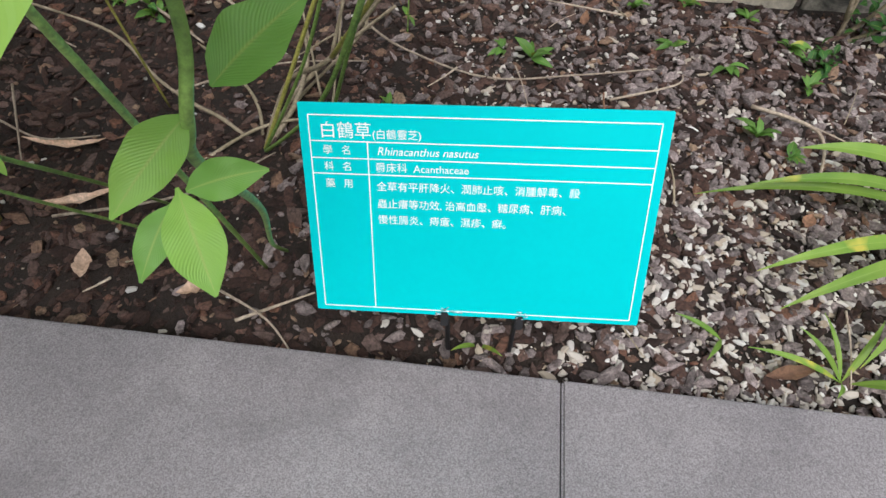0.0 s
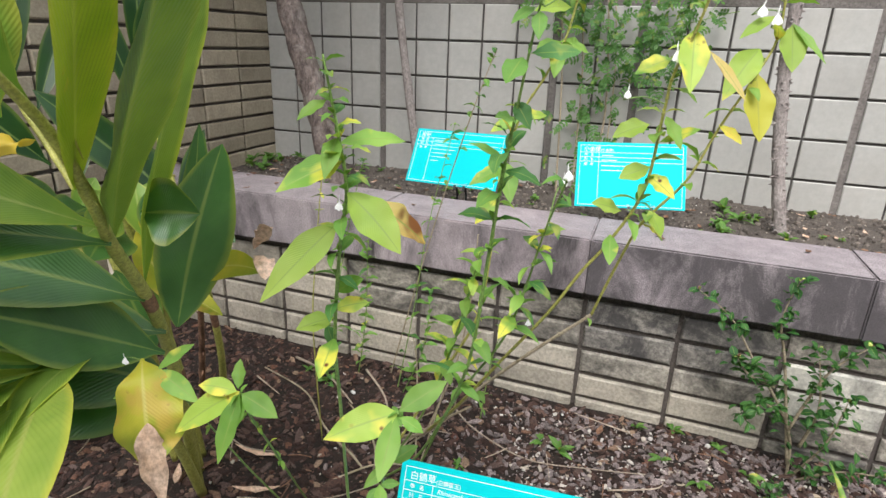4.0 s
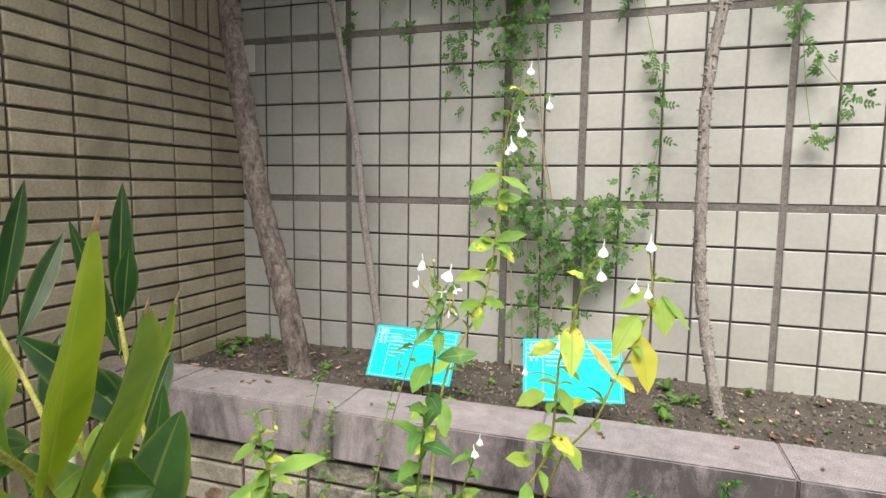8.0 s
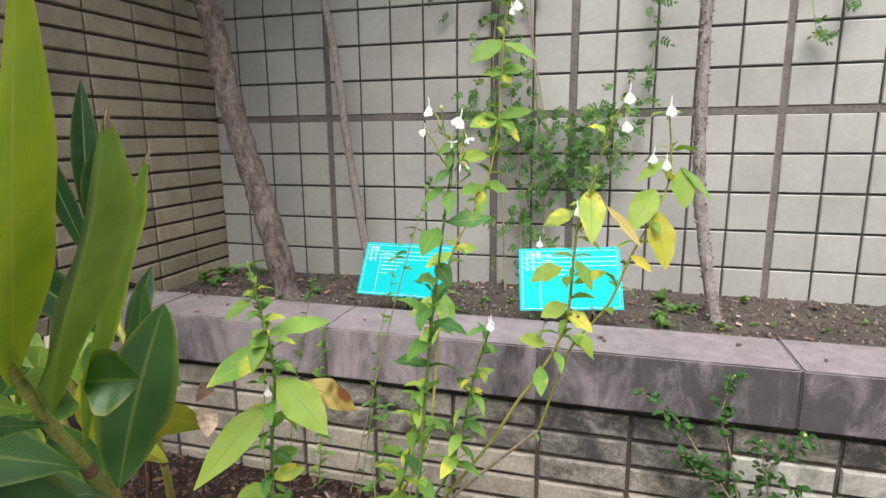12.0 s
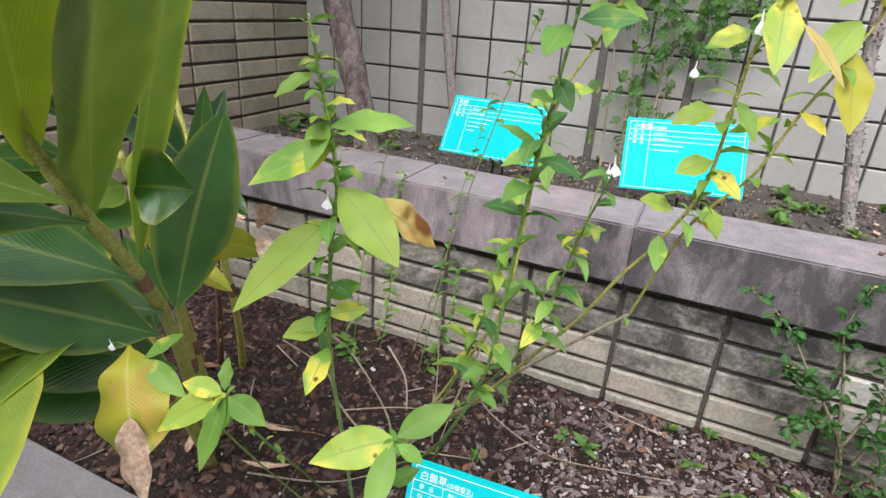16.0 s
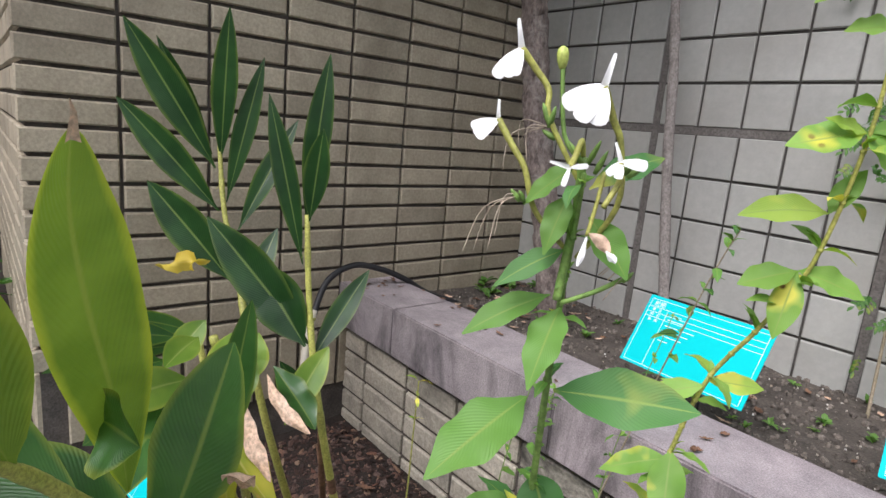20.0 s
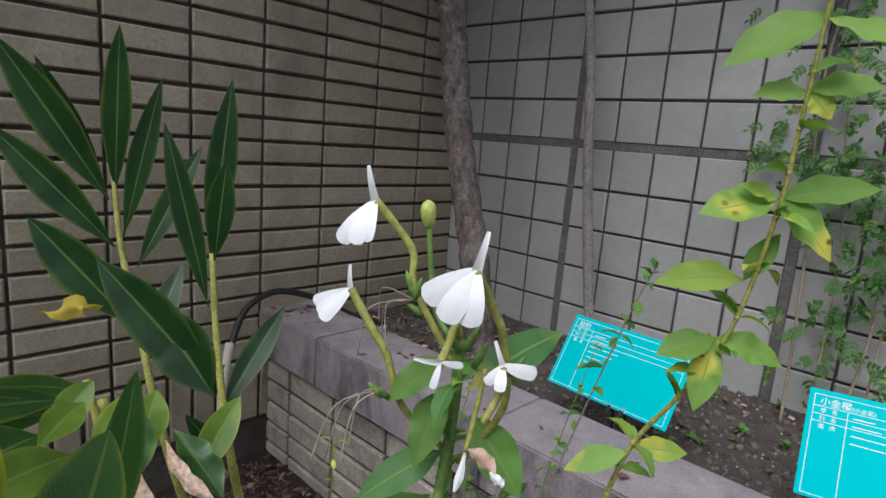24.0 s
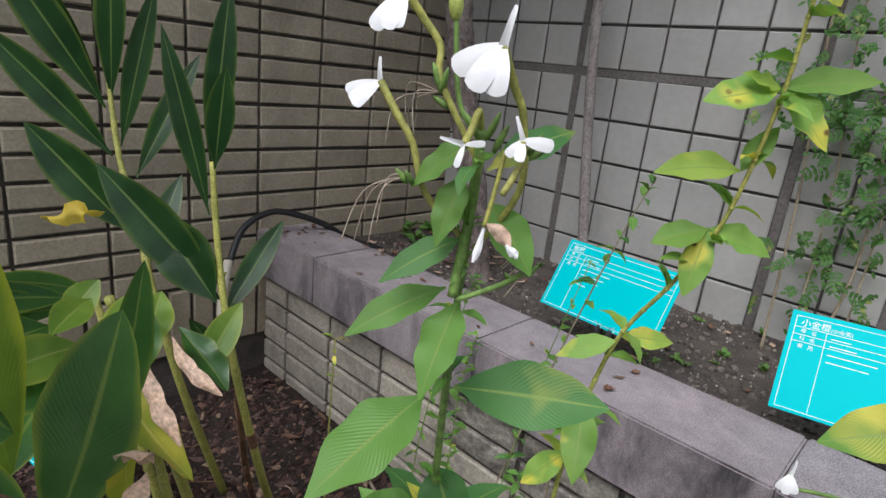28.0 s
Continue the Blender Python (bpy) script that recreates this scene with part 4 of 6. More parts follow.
def open_spot(r):
    while True:
        x, y = r.uniform(-0.3, 1.5), r.uniform(KERB_IN + 0.01, FACE - 0.03)
        if r.random() < min(max((x + 0.15) * 1.6, 0.06), 1):
            return x, y, ground_height(x, y) + 0.003


scatter("bark_flakes", "sun-bleached grey bark flakes over the open bed", "mulch", 6500, open_spot, lambda r: 0.0015 + 0.0075 * r.random() ** 2.0, 0.42, GREY_CHIP, 6, 21)


def upper_spot(r):
    x, y = r.uniform(-1.25, 1.9), r.uniform(1.26, BACK - 0.01)
    return x, y, upper_height(x, y)


CLOD = surface("soil_crumb", (0.23, 0.195, 0.165), (0.07, 0.058, 0.05), 40, 240, 1.0, 0.8, 0.003, 0.5, island=True)
scatter("soil_crumbs", "dry crumbs and clods on the raised bed", "soil crumbs", 8000, upper_spot, lambda r: 0.001 + 0.008 * r.random() ** 3, 0.7, CLOD, 5, 14)
scatter("grit", "pale grit scattered on the raised bed", "grit", 500, upper_spot, lambda r: r.uniform(0.001, 0.0035), 0.8, PEBBLE, 5, 15)


def twig(points, rad, material=None, label="pale dry twig lying on the mulch"):
    bm = bmesh.new()
    path = spline(points, 6)
    tube(bm, path, [rad * (1.1 - 0.6 * k / (len(path) - 1)) for k in range(len(path))], 6)
    return tagged(part("twig", bm, material or TWIG, smooth=True), label, "twig", "fallen twigs")


def ground_pt(x, y, up=0.012):
    return (x, y, ground_height(x, y) + up)


for pts, rad in (([(-0.03, 0.946), (0.05, 0.87), (0.2, 0.816), (0.35, 0.83), (0.48, 0.874)], 0.0022), ([(-0.071, 0.344), (0.02, 0.39)], 0.0025), ([(-0.103, 0.382), (-0.03, 0.345), (0.01, 0.31)], 0.002),
                 ([(-0.56, 0.64), (-0.46, 0.60), (-0.373, 0.616)], 0.002), ([(-0.564, 0.981), (-0.43, 0.93), (-0.295, 0.849)], 0.004), ([(-0.58, 0.717), (-0.468, 0.555)], 0.002),
                 ([(0.433, 0.999), (0.289, 1.016)], 0.002), ([(0.40, 0.79), (0.50, 0.82), (0.52, 0.86)], 0.002), ([(0.62, 0.80), (0.70, 0.74), (0.69, 0.66), (0.66, 0.64)], 0.003), ([(-0.38, 0.47), (-0.2, 0.52), (-0.1, 0.62)], 0.0022),
                 ([(-0.3, 0.72), (-0.15, 0.80), (0.0, 0.84)], 0.002), ([(-0.62, 0.86), (-0.5, 0.80)], 0.0025), ([(-0.33, 1.0), (-0.22, 0.9), (-0.16, 0.8)], 0.0035)):
    twig([ground_pt(x, y, 0.016 + 0.01 * (k % 2)) for k, (x, y) in enumerate(pts)], rad)
rr = random.Random(5)
for _ in range(46):
    x, y, a, l = rr.uniform(-1.0, 1.0), rr.uniform(0.36, 1.02), rr.uniform(0, 6.28), rr.uniform(0.03, 0.10)
    q = [ground_pt(x + math.cos(a) * l * s, y + math.sin(a) * l * s, 0.014 + rr.uniform(0, 0.008)) for s in (0, 0.5, 1)]
    twig(q, rr.uniform(0.0008, 0.002), rr.choice([TWIG, STEM_OLD, DRY_DARK]), "thin dry twig lying on the mulch")


def fallen_leaf(x, y, z, length, width, turn, material, label, curl=0.25):
    bm = bmesh.new()
    d = Vector((math.cos(turn), math.sin(turn), 0))
    blade(bm, [Vector((x, y, z)) + d * length * (t - 0.5) + Vector((0, 0, curl * length * (t - 0.5) ** 2 * 2)) for t in (k / 8 for k in range(9))], lambda t: oval(t, width / 2, 0.45, 0.04), d.cross(Vector((0, 0, 1))), 0.5, 0.25)
    return tagged(part("fallen_leaf", bm, material), label, "leaf", "fallen leaves")


for x, y, l, w, a in ((0.60, 0.36, 0.075, 0.018, 0.3), (-0.42, 0.60, 0.13, 0.016, 0.1), (-0.30, 0.40, 0.05, 0.025, 2.0), (-0.14, 0.385, 0.045, 0.022, 0.6), (0.66, 0.58, 0.03, 0.018, 1.0), (0.68, 0.62, 0.028, 0.016, 2.6), (-0.52, 0.52, 0.09, 0.02, 0.9),
                      (-0.55, 0.47, 0.07, 0.018, 2.2), (0.05, 0.70, 0.04, 0.018, 1.2), (-0.72, 0.70, 0.06, 0.02, 0.2), (0.36, 0.98, 0.05, 0.016, 1.4), (-0.85, 0.92, 0.06, 0.02, 0.7), (-0.35, 0.50, 0.11, 0.018, 0.4)):
    fallen_leaf(x, y, ground_height(x, y) + 0.014, l, w, a, rr.choice([DRY, DRY_DARK, DRY_DARK]), "curled brown dead leaf on the mulch")
for k in range(34):
    x, y = (-1.25 + 0.65 * rr.random() ** 1.4, rr.uniform(1.07, 1.25)) if k < 24 else (rr.uniform(-0.6, 1.2), rr.uniform(1.08, 1.25))
    fallen_leaf(x, y, TOP + 0.003, rr.uniform(0.012, 0.032), rr.uniform(0.008, 0.016), rr.uniform(0, 6.28), DRY_DARK, "small red-brown dead leaf on the coping")
for k in range(120):
    x, y = (rr.uniform(-1.22, -0.75), rr.uniform(1.3, 1.85)) if k < 60 else (rr.uniform(-0.7, 1.3), rr.uniform(1.3, 1.88))
    fallen_leaf(x, y, upper_height(x, y) + 0.006, rr.uniform(0.02, 0.05), rr.uniform(0.01, 0.02), rr.uniform(0, 6.28), rr.choice([DRY, DRY_DARK, DRY_DARK]), "brown dead leaf on the raised bed")


# ---- ginger plants ----
def long_leaf(parent, base, tip, width, material, sag=0.12, normal=(0.35, -0.6, 0.6), peak=0.5, wave=0.05, fold=0.22, name="leaf"):
    """A broad lance-shaped blade from its sheath to its tip, arched by sag."""
    a, b = Vector(base), Vector(tip)
    d = (b - a)
    mid = (a + b) / 2 + Vector((0, 0, 1)) * sag * d.length
    path = [(1 - t) ** 2 * a + 2 * t * (1 - t) * mid + t * t * b for t in (k / 16 for k in range(17))]
    bm = bmesh.new()
    blade(bm, path, lambda t: oval(t, width / 2, peak, 0.03), d.cross(Vector(normal)), fold, wave, 6)
    return part(name, bm, material, parent)


def cane(parent, pts, r0, r1, material=STEM_YEL, seed=0):
    r = random.Random(seed)
    bm = bmesh.new()
    path = spline(pts, 7)
    n = len(path)
    tube(bm, path, [r0 + (r1 - r0) * k / (n - 1) for k in range(n)], 10)
    part("cane", bm, material, parent, smooth=True)
    for t in (0.35, 0.5, 0.62, 0.74, 0.86):
        p, d = along(path, t + r.uniform(-0.03, 0.03))
        bm = bmesh.new()
        w = r0 + (r1 - r0) * t
        tube(bm, [p - d * 0.03, p, p + d * 0.012], [w * 1.04, w * 1.14, w * 1.03], 10, False)
        blade(bm, [p + d * 0.004, p + d * 0.012 + Vector((r.uniform(-.01, .01), r.uniform(-.01, .01), 0.002)), p + Vector((r.uniform(-.015, .015), r.uniform(-.015, .015), -0.012))], lambda q: 0.004 * (1.1 - q), (1, 0.3, 0), 0.2, 0, 2)
        part("sheath", bm, DRY_DARK if t < 0.4 else material, parent)
    return path


ginger = thing("ginger_plant", "shell ginger with long glossy green leaves, edges yellowing", "plant")
cane(ginger, [(-0.500, 0.480, 0.02), (-0.40, 0.375, 0.32), (-0.313, 0.282, 0.527), (-0.232, 0.186, 0.674), (-0.189, 0.115, 0.773), (-0.128, 0.051, 0.850), (-0.082, -0.012, 0.933), (-0.056, -0.083, 1.012), (-0.035, -0.12, 1.08)], 0.013, 0.002)
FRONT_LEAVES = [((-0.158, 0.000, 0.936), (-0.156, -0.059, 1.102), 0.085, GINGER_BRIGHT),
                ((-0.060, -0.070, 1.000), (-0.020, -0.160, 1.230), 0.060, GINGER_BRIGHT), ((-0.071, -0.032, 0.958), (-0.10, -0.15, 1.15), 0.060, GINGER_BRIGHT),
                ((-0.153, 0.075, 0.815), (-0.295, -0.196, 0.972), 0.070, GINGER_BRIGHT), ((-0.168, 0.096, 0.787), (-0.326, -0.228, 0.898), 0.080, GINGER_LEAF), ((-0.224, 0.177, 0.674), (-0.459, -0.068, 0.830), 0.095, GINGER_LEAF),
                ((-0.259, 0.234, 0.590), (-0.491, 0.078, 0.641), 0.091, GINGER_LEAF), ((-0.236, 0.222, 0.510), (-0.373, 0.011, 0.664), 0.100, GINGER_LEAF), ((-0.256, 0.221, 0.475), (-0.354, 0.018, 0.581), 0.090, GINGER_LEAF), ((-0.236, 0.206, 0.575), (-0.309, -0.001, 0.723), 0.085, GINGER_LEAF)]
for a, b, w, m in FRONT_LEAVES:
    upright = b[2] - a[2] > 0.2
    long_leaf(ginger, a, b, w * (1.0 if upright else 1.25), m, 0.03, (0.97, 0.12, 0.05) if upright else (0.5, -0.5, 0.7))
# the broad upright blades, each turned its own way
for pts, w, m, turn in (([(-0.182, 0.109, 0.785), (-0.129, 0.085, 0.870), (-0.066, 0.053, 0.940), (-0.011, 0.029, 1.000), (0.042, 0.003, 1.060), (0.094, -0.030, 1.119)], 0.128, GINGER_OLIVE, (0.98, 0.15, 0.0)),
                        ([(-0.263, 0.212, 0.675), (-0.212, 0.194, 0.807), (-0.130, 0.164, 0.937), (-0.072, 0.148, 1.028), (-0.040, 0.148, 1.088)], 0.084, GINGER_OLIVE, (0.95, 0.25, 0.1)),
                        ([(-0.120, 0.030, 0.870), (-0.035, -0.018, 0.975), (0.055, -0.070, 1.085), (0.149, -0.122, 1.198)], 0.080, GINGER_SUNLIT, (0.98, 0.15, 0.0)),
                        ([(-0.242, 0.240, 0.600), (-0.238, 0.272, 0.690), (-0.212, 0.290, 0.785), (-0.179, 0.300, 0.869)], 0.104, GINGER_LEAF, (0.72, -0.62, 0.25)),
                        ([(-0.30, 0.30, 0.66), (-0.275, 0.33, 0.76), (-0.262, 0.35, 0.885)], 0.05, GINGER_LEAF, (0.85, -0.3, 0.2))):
    path = spline(pts, 5)
    bm = bmesh.new()
    blade(bm, path, lambda t: oval(t, w / 2, 0.46, 0.02), (path[-1] - path[0]).cross(Vector(turn)), 0.24, 0.05, 8)
    part("leaf", bm, m, ginger)
    if m == GINGER_LEAF:
        continue
    d = (path[-1] - path[-3]).normalized() * 0.016
    bm = bmesh.new()
    blade(bm, [path[-1] - d * 0.7, path[-1] - d * 0.2, path[-1] + d * 0.5 + Vector((0.002, 0, 0.001)), path[-1] + d * 1.1 + Vector((0.005, -0.003, 0))], lambda t: 0.0045 * (1.03 - t), d.cross(Vector(turn)), 0.6, 0.3, 4)
    part("leaf_tip", bm, DRY, ginger, "dried brown leaf tip")
for a, b, w, m in [((-0.423, 0.068, 0.690), (-0.526, -0.128, 0.741), 0.045, GINGER_BRIGHT), ((-0.425, 0.069, 0.694), (-0.448, -0.065, 0.682), 0.039, GINGER_BRIGHT)]:
    long_leaf(ginger, a, b, w, m, 0.1)
low = thing("ginger_plant", "low shell ginger shoot with yellow-edged arching leaves", "plant")
cane(low, [(-0.47, 0.46, 0.02), (-0.40, 0.33, 0.32), (-0.335, 0.20, 0.51), (-0.29, 0.09, 0.60)], 0.011, 0.006, seed=2)
for a, b, w, m in [((-0.290, 0.098, 0.599), (-0.236, -0.197, 0.738), 0.080, GINGER_BRIGHT), ((-0.283, 0.086, 0.605), (-0.166, -0.206, 0.692), 0.062, GINGER_PALE), ((-0.263, 0.031, 0.628), (-0.091, -0.206, 0.651), 0.055, GINGER_BRIGHT),
                   ((-0.270, 0.054, 0.613), (-0.058, -0.208, 0.622), 0.048, GINGER_BRIGHT), ((-0.275, 0.076, 0.607), (0.016, -0.206, 0.619), 0.090, GINGER_PALE), ((-0.304, 0.151, 0.586), (-0.168, -0.053, 0.634), 0.055, GINGER_OLIVE)]:
    long_leaf(low, a, b, w, m, 0.14, (0.2, -0.3, 0.9))
hang = [Vector((-0.185, 0.125, 0.622)), Vector((-0.16, 0.10, 0.612)), Vector((-0.143, 0.082, 0.575)), Vector((-0.132, 0.072, 0.540)), Vector((-0.122, 0.066, 0.520))]
bm = bmesh.new()
blade(bm, spline(hang, 5), lambda t: oval(t, 0.042, 0.5, 0.03), (0.85, 0.45, 0), 0.35, 0.25, 6)
part("leaf", bm, GINGER_OLD, low, "yellow dying leaf hanging down")
bm = bmesh.new()
blade(bm, spline([Vector((-0.134, 0.076, 0.572)), Vector((-0.126, 0.064, 0.545)), Vector((-0.112, 0.056, 0.515)), Vector((-0.096, 0.050, 0.488))], 5), lambda t: oval(t, 0.017, 0.4, 0.03), (0.8, 0.6, 0), 0.7, 0.5, 6)
part("leaf", bm, DRY, low, "papery dead leaf end")

mid_g = thing("ginger_plant", "shell ginger clump with broad dark leaves and dried tips", "plant")
cane(mid_g, [(-0.56, 0.56, 0.02), (-0.53, 0.50, 0.3), (-0.50, 0.42, 0.6), (-0.50, 0.38, 0.75)], 0.011, 0.007, seed=3)
cane(mid_g, [(-0.60, 0.52, 0.02), (-0.62, 0.46, 0.35), (-0.70, 0.41, 0.70)], 0.010, 0.006, seed=4)
cane(mid_g, [(-0.53, 0.52, 0.02), (-0.48, 0.44, 0.4), (-0.43, 0.39, 0.66)], 0.010, 0.006, seed=5)
for a, b, w, m in [((-0.417, 0.388, 0.650), (-0.450, 0.412, 0.749), 0.057, GINGER_LEAF), 
                   ((-0.484, 0.499, 0.570), (-0.512, 0.595, 0.690), 0.055, GINGER_BRIGHT), ((-0.460, 0.298, 0.741), (-0.373, 0.192, 0.751), 0.071, GINGER_LEAF), ((-0.503, 0.359, 0.751), (-0.428, 0.290, 0.742), 0.047, GINGER_BRIGHT),
                   ((-0.600, 0.360, 0.716), (-0.484, 0.159, 0.781), 0.050, GINGER_LEAF), ((-0.595, 0.359, 0.703), (-0.472, 0.152, 0.746), 0.040, GINGER_LEAF), 
                   ((-0.433, 0.370, 0.671), (-0.469, 0.402, 0.765), 0.062, GINGER_BRIGHT), ((-0.476, 0.418, 0.660), (-0.498, 0.454, 0.745), 0.060, GINGER_BRIGHT), ((-0.454, 0.342, 0.696), (-0.318, 0.177, 0.714), 0.095, GINGER_LEAF),
                   ((-0.423, 0.326, 0.720), (-0.343, 0.195, 0.740), 0.060, GINGER_BRIGHT), ((-0.663, 0.411, 0.690), (-0.52, 0.224, 0.795), 0.036, GINGER_LEAF),
                   ((-0.522, 0.323, 0.709), (-0.533, 0.379, 0.767), 0.046, GINGER_BRIGHT), ((-0.60, 0.36, 0.62), (-0.40, 0.20, 0.56), 0.09, GINGER_LEAF), ((-0.55, 0.40, 0.58), (-0.33, 0.27, 0.52), 0.085, GINGER_LEAF)]:
    long_leaf(mid_g, a, b, w, m, 0.08, (0.8, -0.35, 0.5))
for pts, w, m, lab in (([(-0.440, 0.375, 0.70), (-0.425, 0.372, 0.63), (-0.385, 0.388, 0.580), (-0.321, 0.421, 0.521)], 0.034, GINGER_OLD, "yellowing leaf hanging down"), ([(-0.419, 0.395, 0.692), (-0.398, 0.394, 0.639), (-0.372, 0.402, 0.602), (-0.340, 0.414, 0.570)], 0.015, DRY, "papery dead leaf strip"),
                       ([(-0.403, 0.440, 0.725), (-0.375, 0.452, 0.700), (-0.350, 0.464, 0.675), (-0.322, 0.474, 0.648)], 0.023, GINGER_LEAF, "half-dead curling leaf"), ([(-0.398, 0.428, 0.716), (-0.376, 0.434, 0.680), (-0.352, 0.448, 0.658), (-0.322, 0.466, 0.643)], 0.012, DRY, "papery dead leaf strip"),
                       ([(-0.792, 0.466, 0.800), (-0.815, 0.440, 0.795), (-0.845, 0.410, 0.785), (-0.874, 0.380, 0.777)], 0.021, YELLOWED, "bright yellow dying leaf"),
                       ([(-0.14, 0.30, 0.72), (-0.11, 0.285, 0.76), (-0.095, 0.26, 0.775)], 0.013, DRY, "papery dead leaf end"), ([(-0.14, 0.30, 0.71), (-0.10, 0.27, 0.72), (-0.085, 0.25, 0.70)], 0.014, DRY, "papery dead leaf end")):
    bm = bmesh.new()
    blade(bm, spline(pts, 5), lambda t: oval(t, w, 0.5, 0.02), (0.7, 0.7, 0.2), 0.5, 0.35, 6)
    part("leaf", bm, m, mid_g, lab)
long_leaf(ginger, (-0.215, 0.182, 0.795), (-0.137, 0.201, 0.799), 0.085, GINGER_LEAF, 0.05, (0.55, -0.75, 0.25), 0.5, 0.08, 0.45)
long_leaf(mid_g, (-0.30, 0.33, 0.62), (-0.10, 0.27, 0.70), 0.05, GINGER_OLD, 0.2)

back_g = thing("ginger_plant", "tall dark ginger canes with upright leaves by the side wall", "plant")
cane(back_g, [(-0.80, 0.70, 0.03), (-0.74, 0.58, 0.4), (-0.77, 0.54, 0.62), (-0.855, 0.546, 0.74), (-0.935, 0.542, 0.871), (-0.990, 0.547, 1.02)], 0.010, 0.005, seed=6)
for a, b, w in [((-0.983, 0.536, 0.970), (-1.075, 0.369, 1.283), 0.080), ((-1.000, 0.534, 1.000), (-1.065, 0.433, 1.252), 0.040), ((-0.981, 0.547, 0.983), (-0.966, 0.560, 1.326), 0.060), ((-0.947, 0.550, 0.895), (-0.950, 0.634, 1.229), 0.052),
                ((-0.949, 0.534, 0.875), (-1.068, 0.350, 1.113), 0.072), ((-0.859, 0.534, 0.729), (-0.987, 0.392, 0.939), 0.090), ((-0.918, 0.567, 0.833), (-0.922, 0.709, 1.095), 0.054), ((-0.804, 0.535, 0.667), (-0.869, 0.642, 0.846), 0.054)]:
    long_leaf(back_g, a, b, w, GINGER_SHADED, 0.02, (0.7, -0.5, 0.3))
back_h = thing("ginger_plant", "upright ginger cane with dark leaves over dark mulch", "plant")
cane(back_h, [(-0.66, 0.76, 0.03), (-0.56, 0.66, 0.28), (-0.529, 0.59, 0.55), (-0.576, 0.585, 0.733), (-0.622, 0.594, 0.92)], 0.010, 0.005, seed=7)
cane(back_h, [(-0.72, 0.74, 0.03), (-0.62, 0.66, 0.25), (-0.54, 0.60, 0.5)], 0.009, 0.006, DRY_DARK, 8)
for a, b, w in [((-0.623, 0.591, 0.902), (-0.647, 0.642, 1.226), 0.052), ((-0.609, 0.582, 0.826), (-0.699, 0.544, 1.142), 0.046), ((-0.612, 0.594, 0.909), (-0.602, 0.611, 1.086), 0.050), ((-0.567, 0.580, 0.678), (-0.738, 0.442, 0.902), 0.087),
                ((-0.560, 0.570, 0.677), (-0.674, 0.512, 0.822), 0.097), ((-0.561, 0.584, 0.644), (-0.602, 0.730, 0.804), 0.049), ((-0.532, 0.579, 0.563), (-0.570, 0.524, 0.653), 0.034)]:
    long_leaf(back_h, a, b, w, GINGER_SHADED, 0.02, (0.7, -0.5, 0.3))


# ---- white-flowered shrub ----
def set_leaves(parent, rows, mats, seed=0):
    """Leaves whose stalk and tip are known."""
    r = random.Random(seed)
    for k, (a, b, w) in enumerate(rows):
        long_leaf(parent, a, b, w, mats[k % len(mats)], r.uniform(0.02, 0.12), (0.25 + r.gauss(0, 0.12), -0.65, 0.7), r.uniform(0.38, 0.5), r.uniform(0.10, 0.2), r.uniform(0.12, 0.3))


MIXED = [SHRUB_LEAF, SHRUB_LEAF, SHRUB_LEAF, SHRUB_OLD]
GREENS = [SHRUB_PLAIN, SHRUB_PLAIN, SHRUB_DARK]
shrub = thing("shrub", "straggling white-flowered herb with spotted yellow-green leaves", "shrub", at=None)
ROOT = (-0.13, 0.64, 0.02)
# woody stems over the ground
for pts, rad in (([ROOT, (-0.195, 0.672, 0.05), (-0.243, 0.682, 0.07), (-0.297, 0.699, 0.10), (-0.376, 0.749, 0.14), (-0.484, 0.728, 0.20)], 0.0032), ([ROOT, (-0.093, 0.705, 0.06), (-0.080, 0.768, 0.10), (-0.093, 0.813, 0.12)], 0.0045), ([(-0.12, 0.66, 0.03), (-0.101, 0.732, 0.06), (-0.028, 0.774, 0.12), (0.067, 0.775, 0.20)], 0.004),
                 ([(-0.11, 0.68, 0.04), (-0.091, 0.754, 0.05), (0.002, 0.808, 0.13), (0.014, 0.82, 0.18)], 0.003), ([(-0.25, 0.56, 0.02), (-0.14, 0.66, 0.05), (-0.04, 0.70, 0.05), (0.05, 0.74, 0.04)], 0.0026), ([ROOT, (-0.16, 0.72, 0.05), (-0.24, 0.80, 0.06), (-0.36, 0.90, 0.04)], 0.003),
                 ([(0.0, 0.66, 0.19), (0.05, 0.70, 0.36), (0.075, 0.70, 0.52), (0.085, 0.69, 0.66)], 0.0022), ([(-0.05, 0.72, 0.06), (-0.10, 0.84, 0.22), (-0.12, 0.86, 0.30)], 0.0018), ([(-0.03, 0.70, 0.06), (-0.02, 0.82, 0.20), (-0.03, 0.86, 0.27)], 0.0016)):
    bm = bmesh.new()
    path = spline(pts, 6)
    tube(bm, path, [rad * (1.15 - 0.6 * k / len(path)) * (1 + 0.12 * math.sin(2.3 * k)) for k in range(len(path))], 8)
    part("woody_stem", bm, STEM_OLD, shrub, "pale woody old stem", True)
# the long arching branch, bare and woody up to its bend
leafy_stem(shrub, [ROOT, (-0.09, 0.70, 0.11), (0.0, 0.66, 0.19), (0.10, 0.70, 0.30), (0.21, 0.70, 0.42), (0.318, 0.699, 0.527)], 0.006, 0.0045, 5, (0.03, 0.03), 0.6, 0.98, MIXED, STEM_OLD, 20, tuft=0.0, bare=0.75)
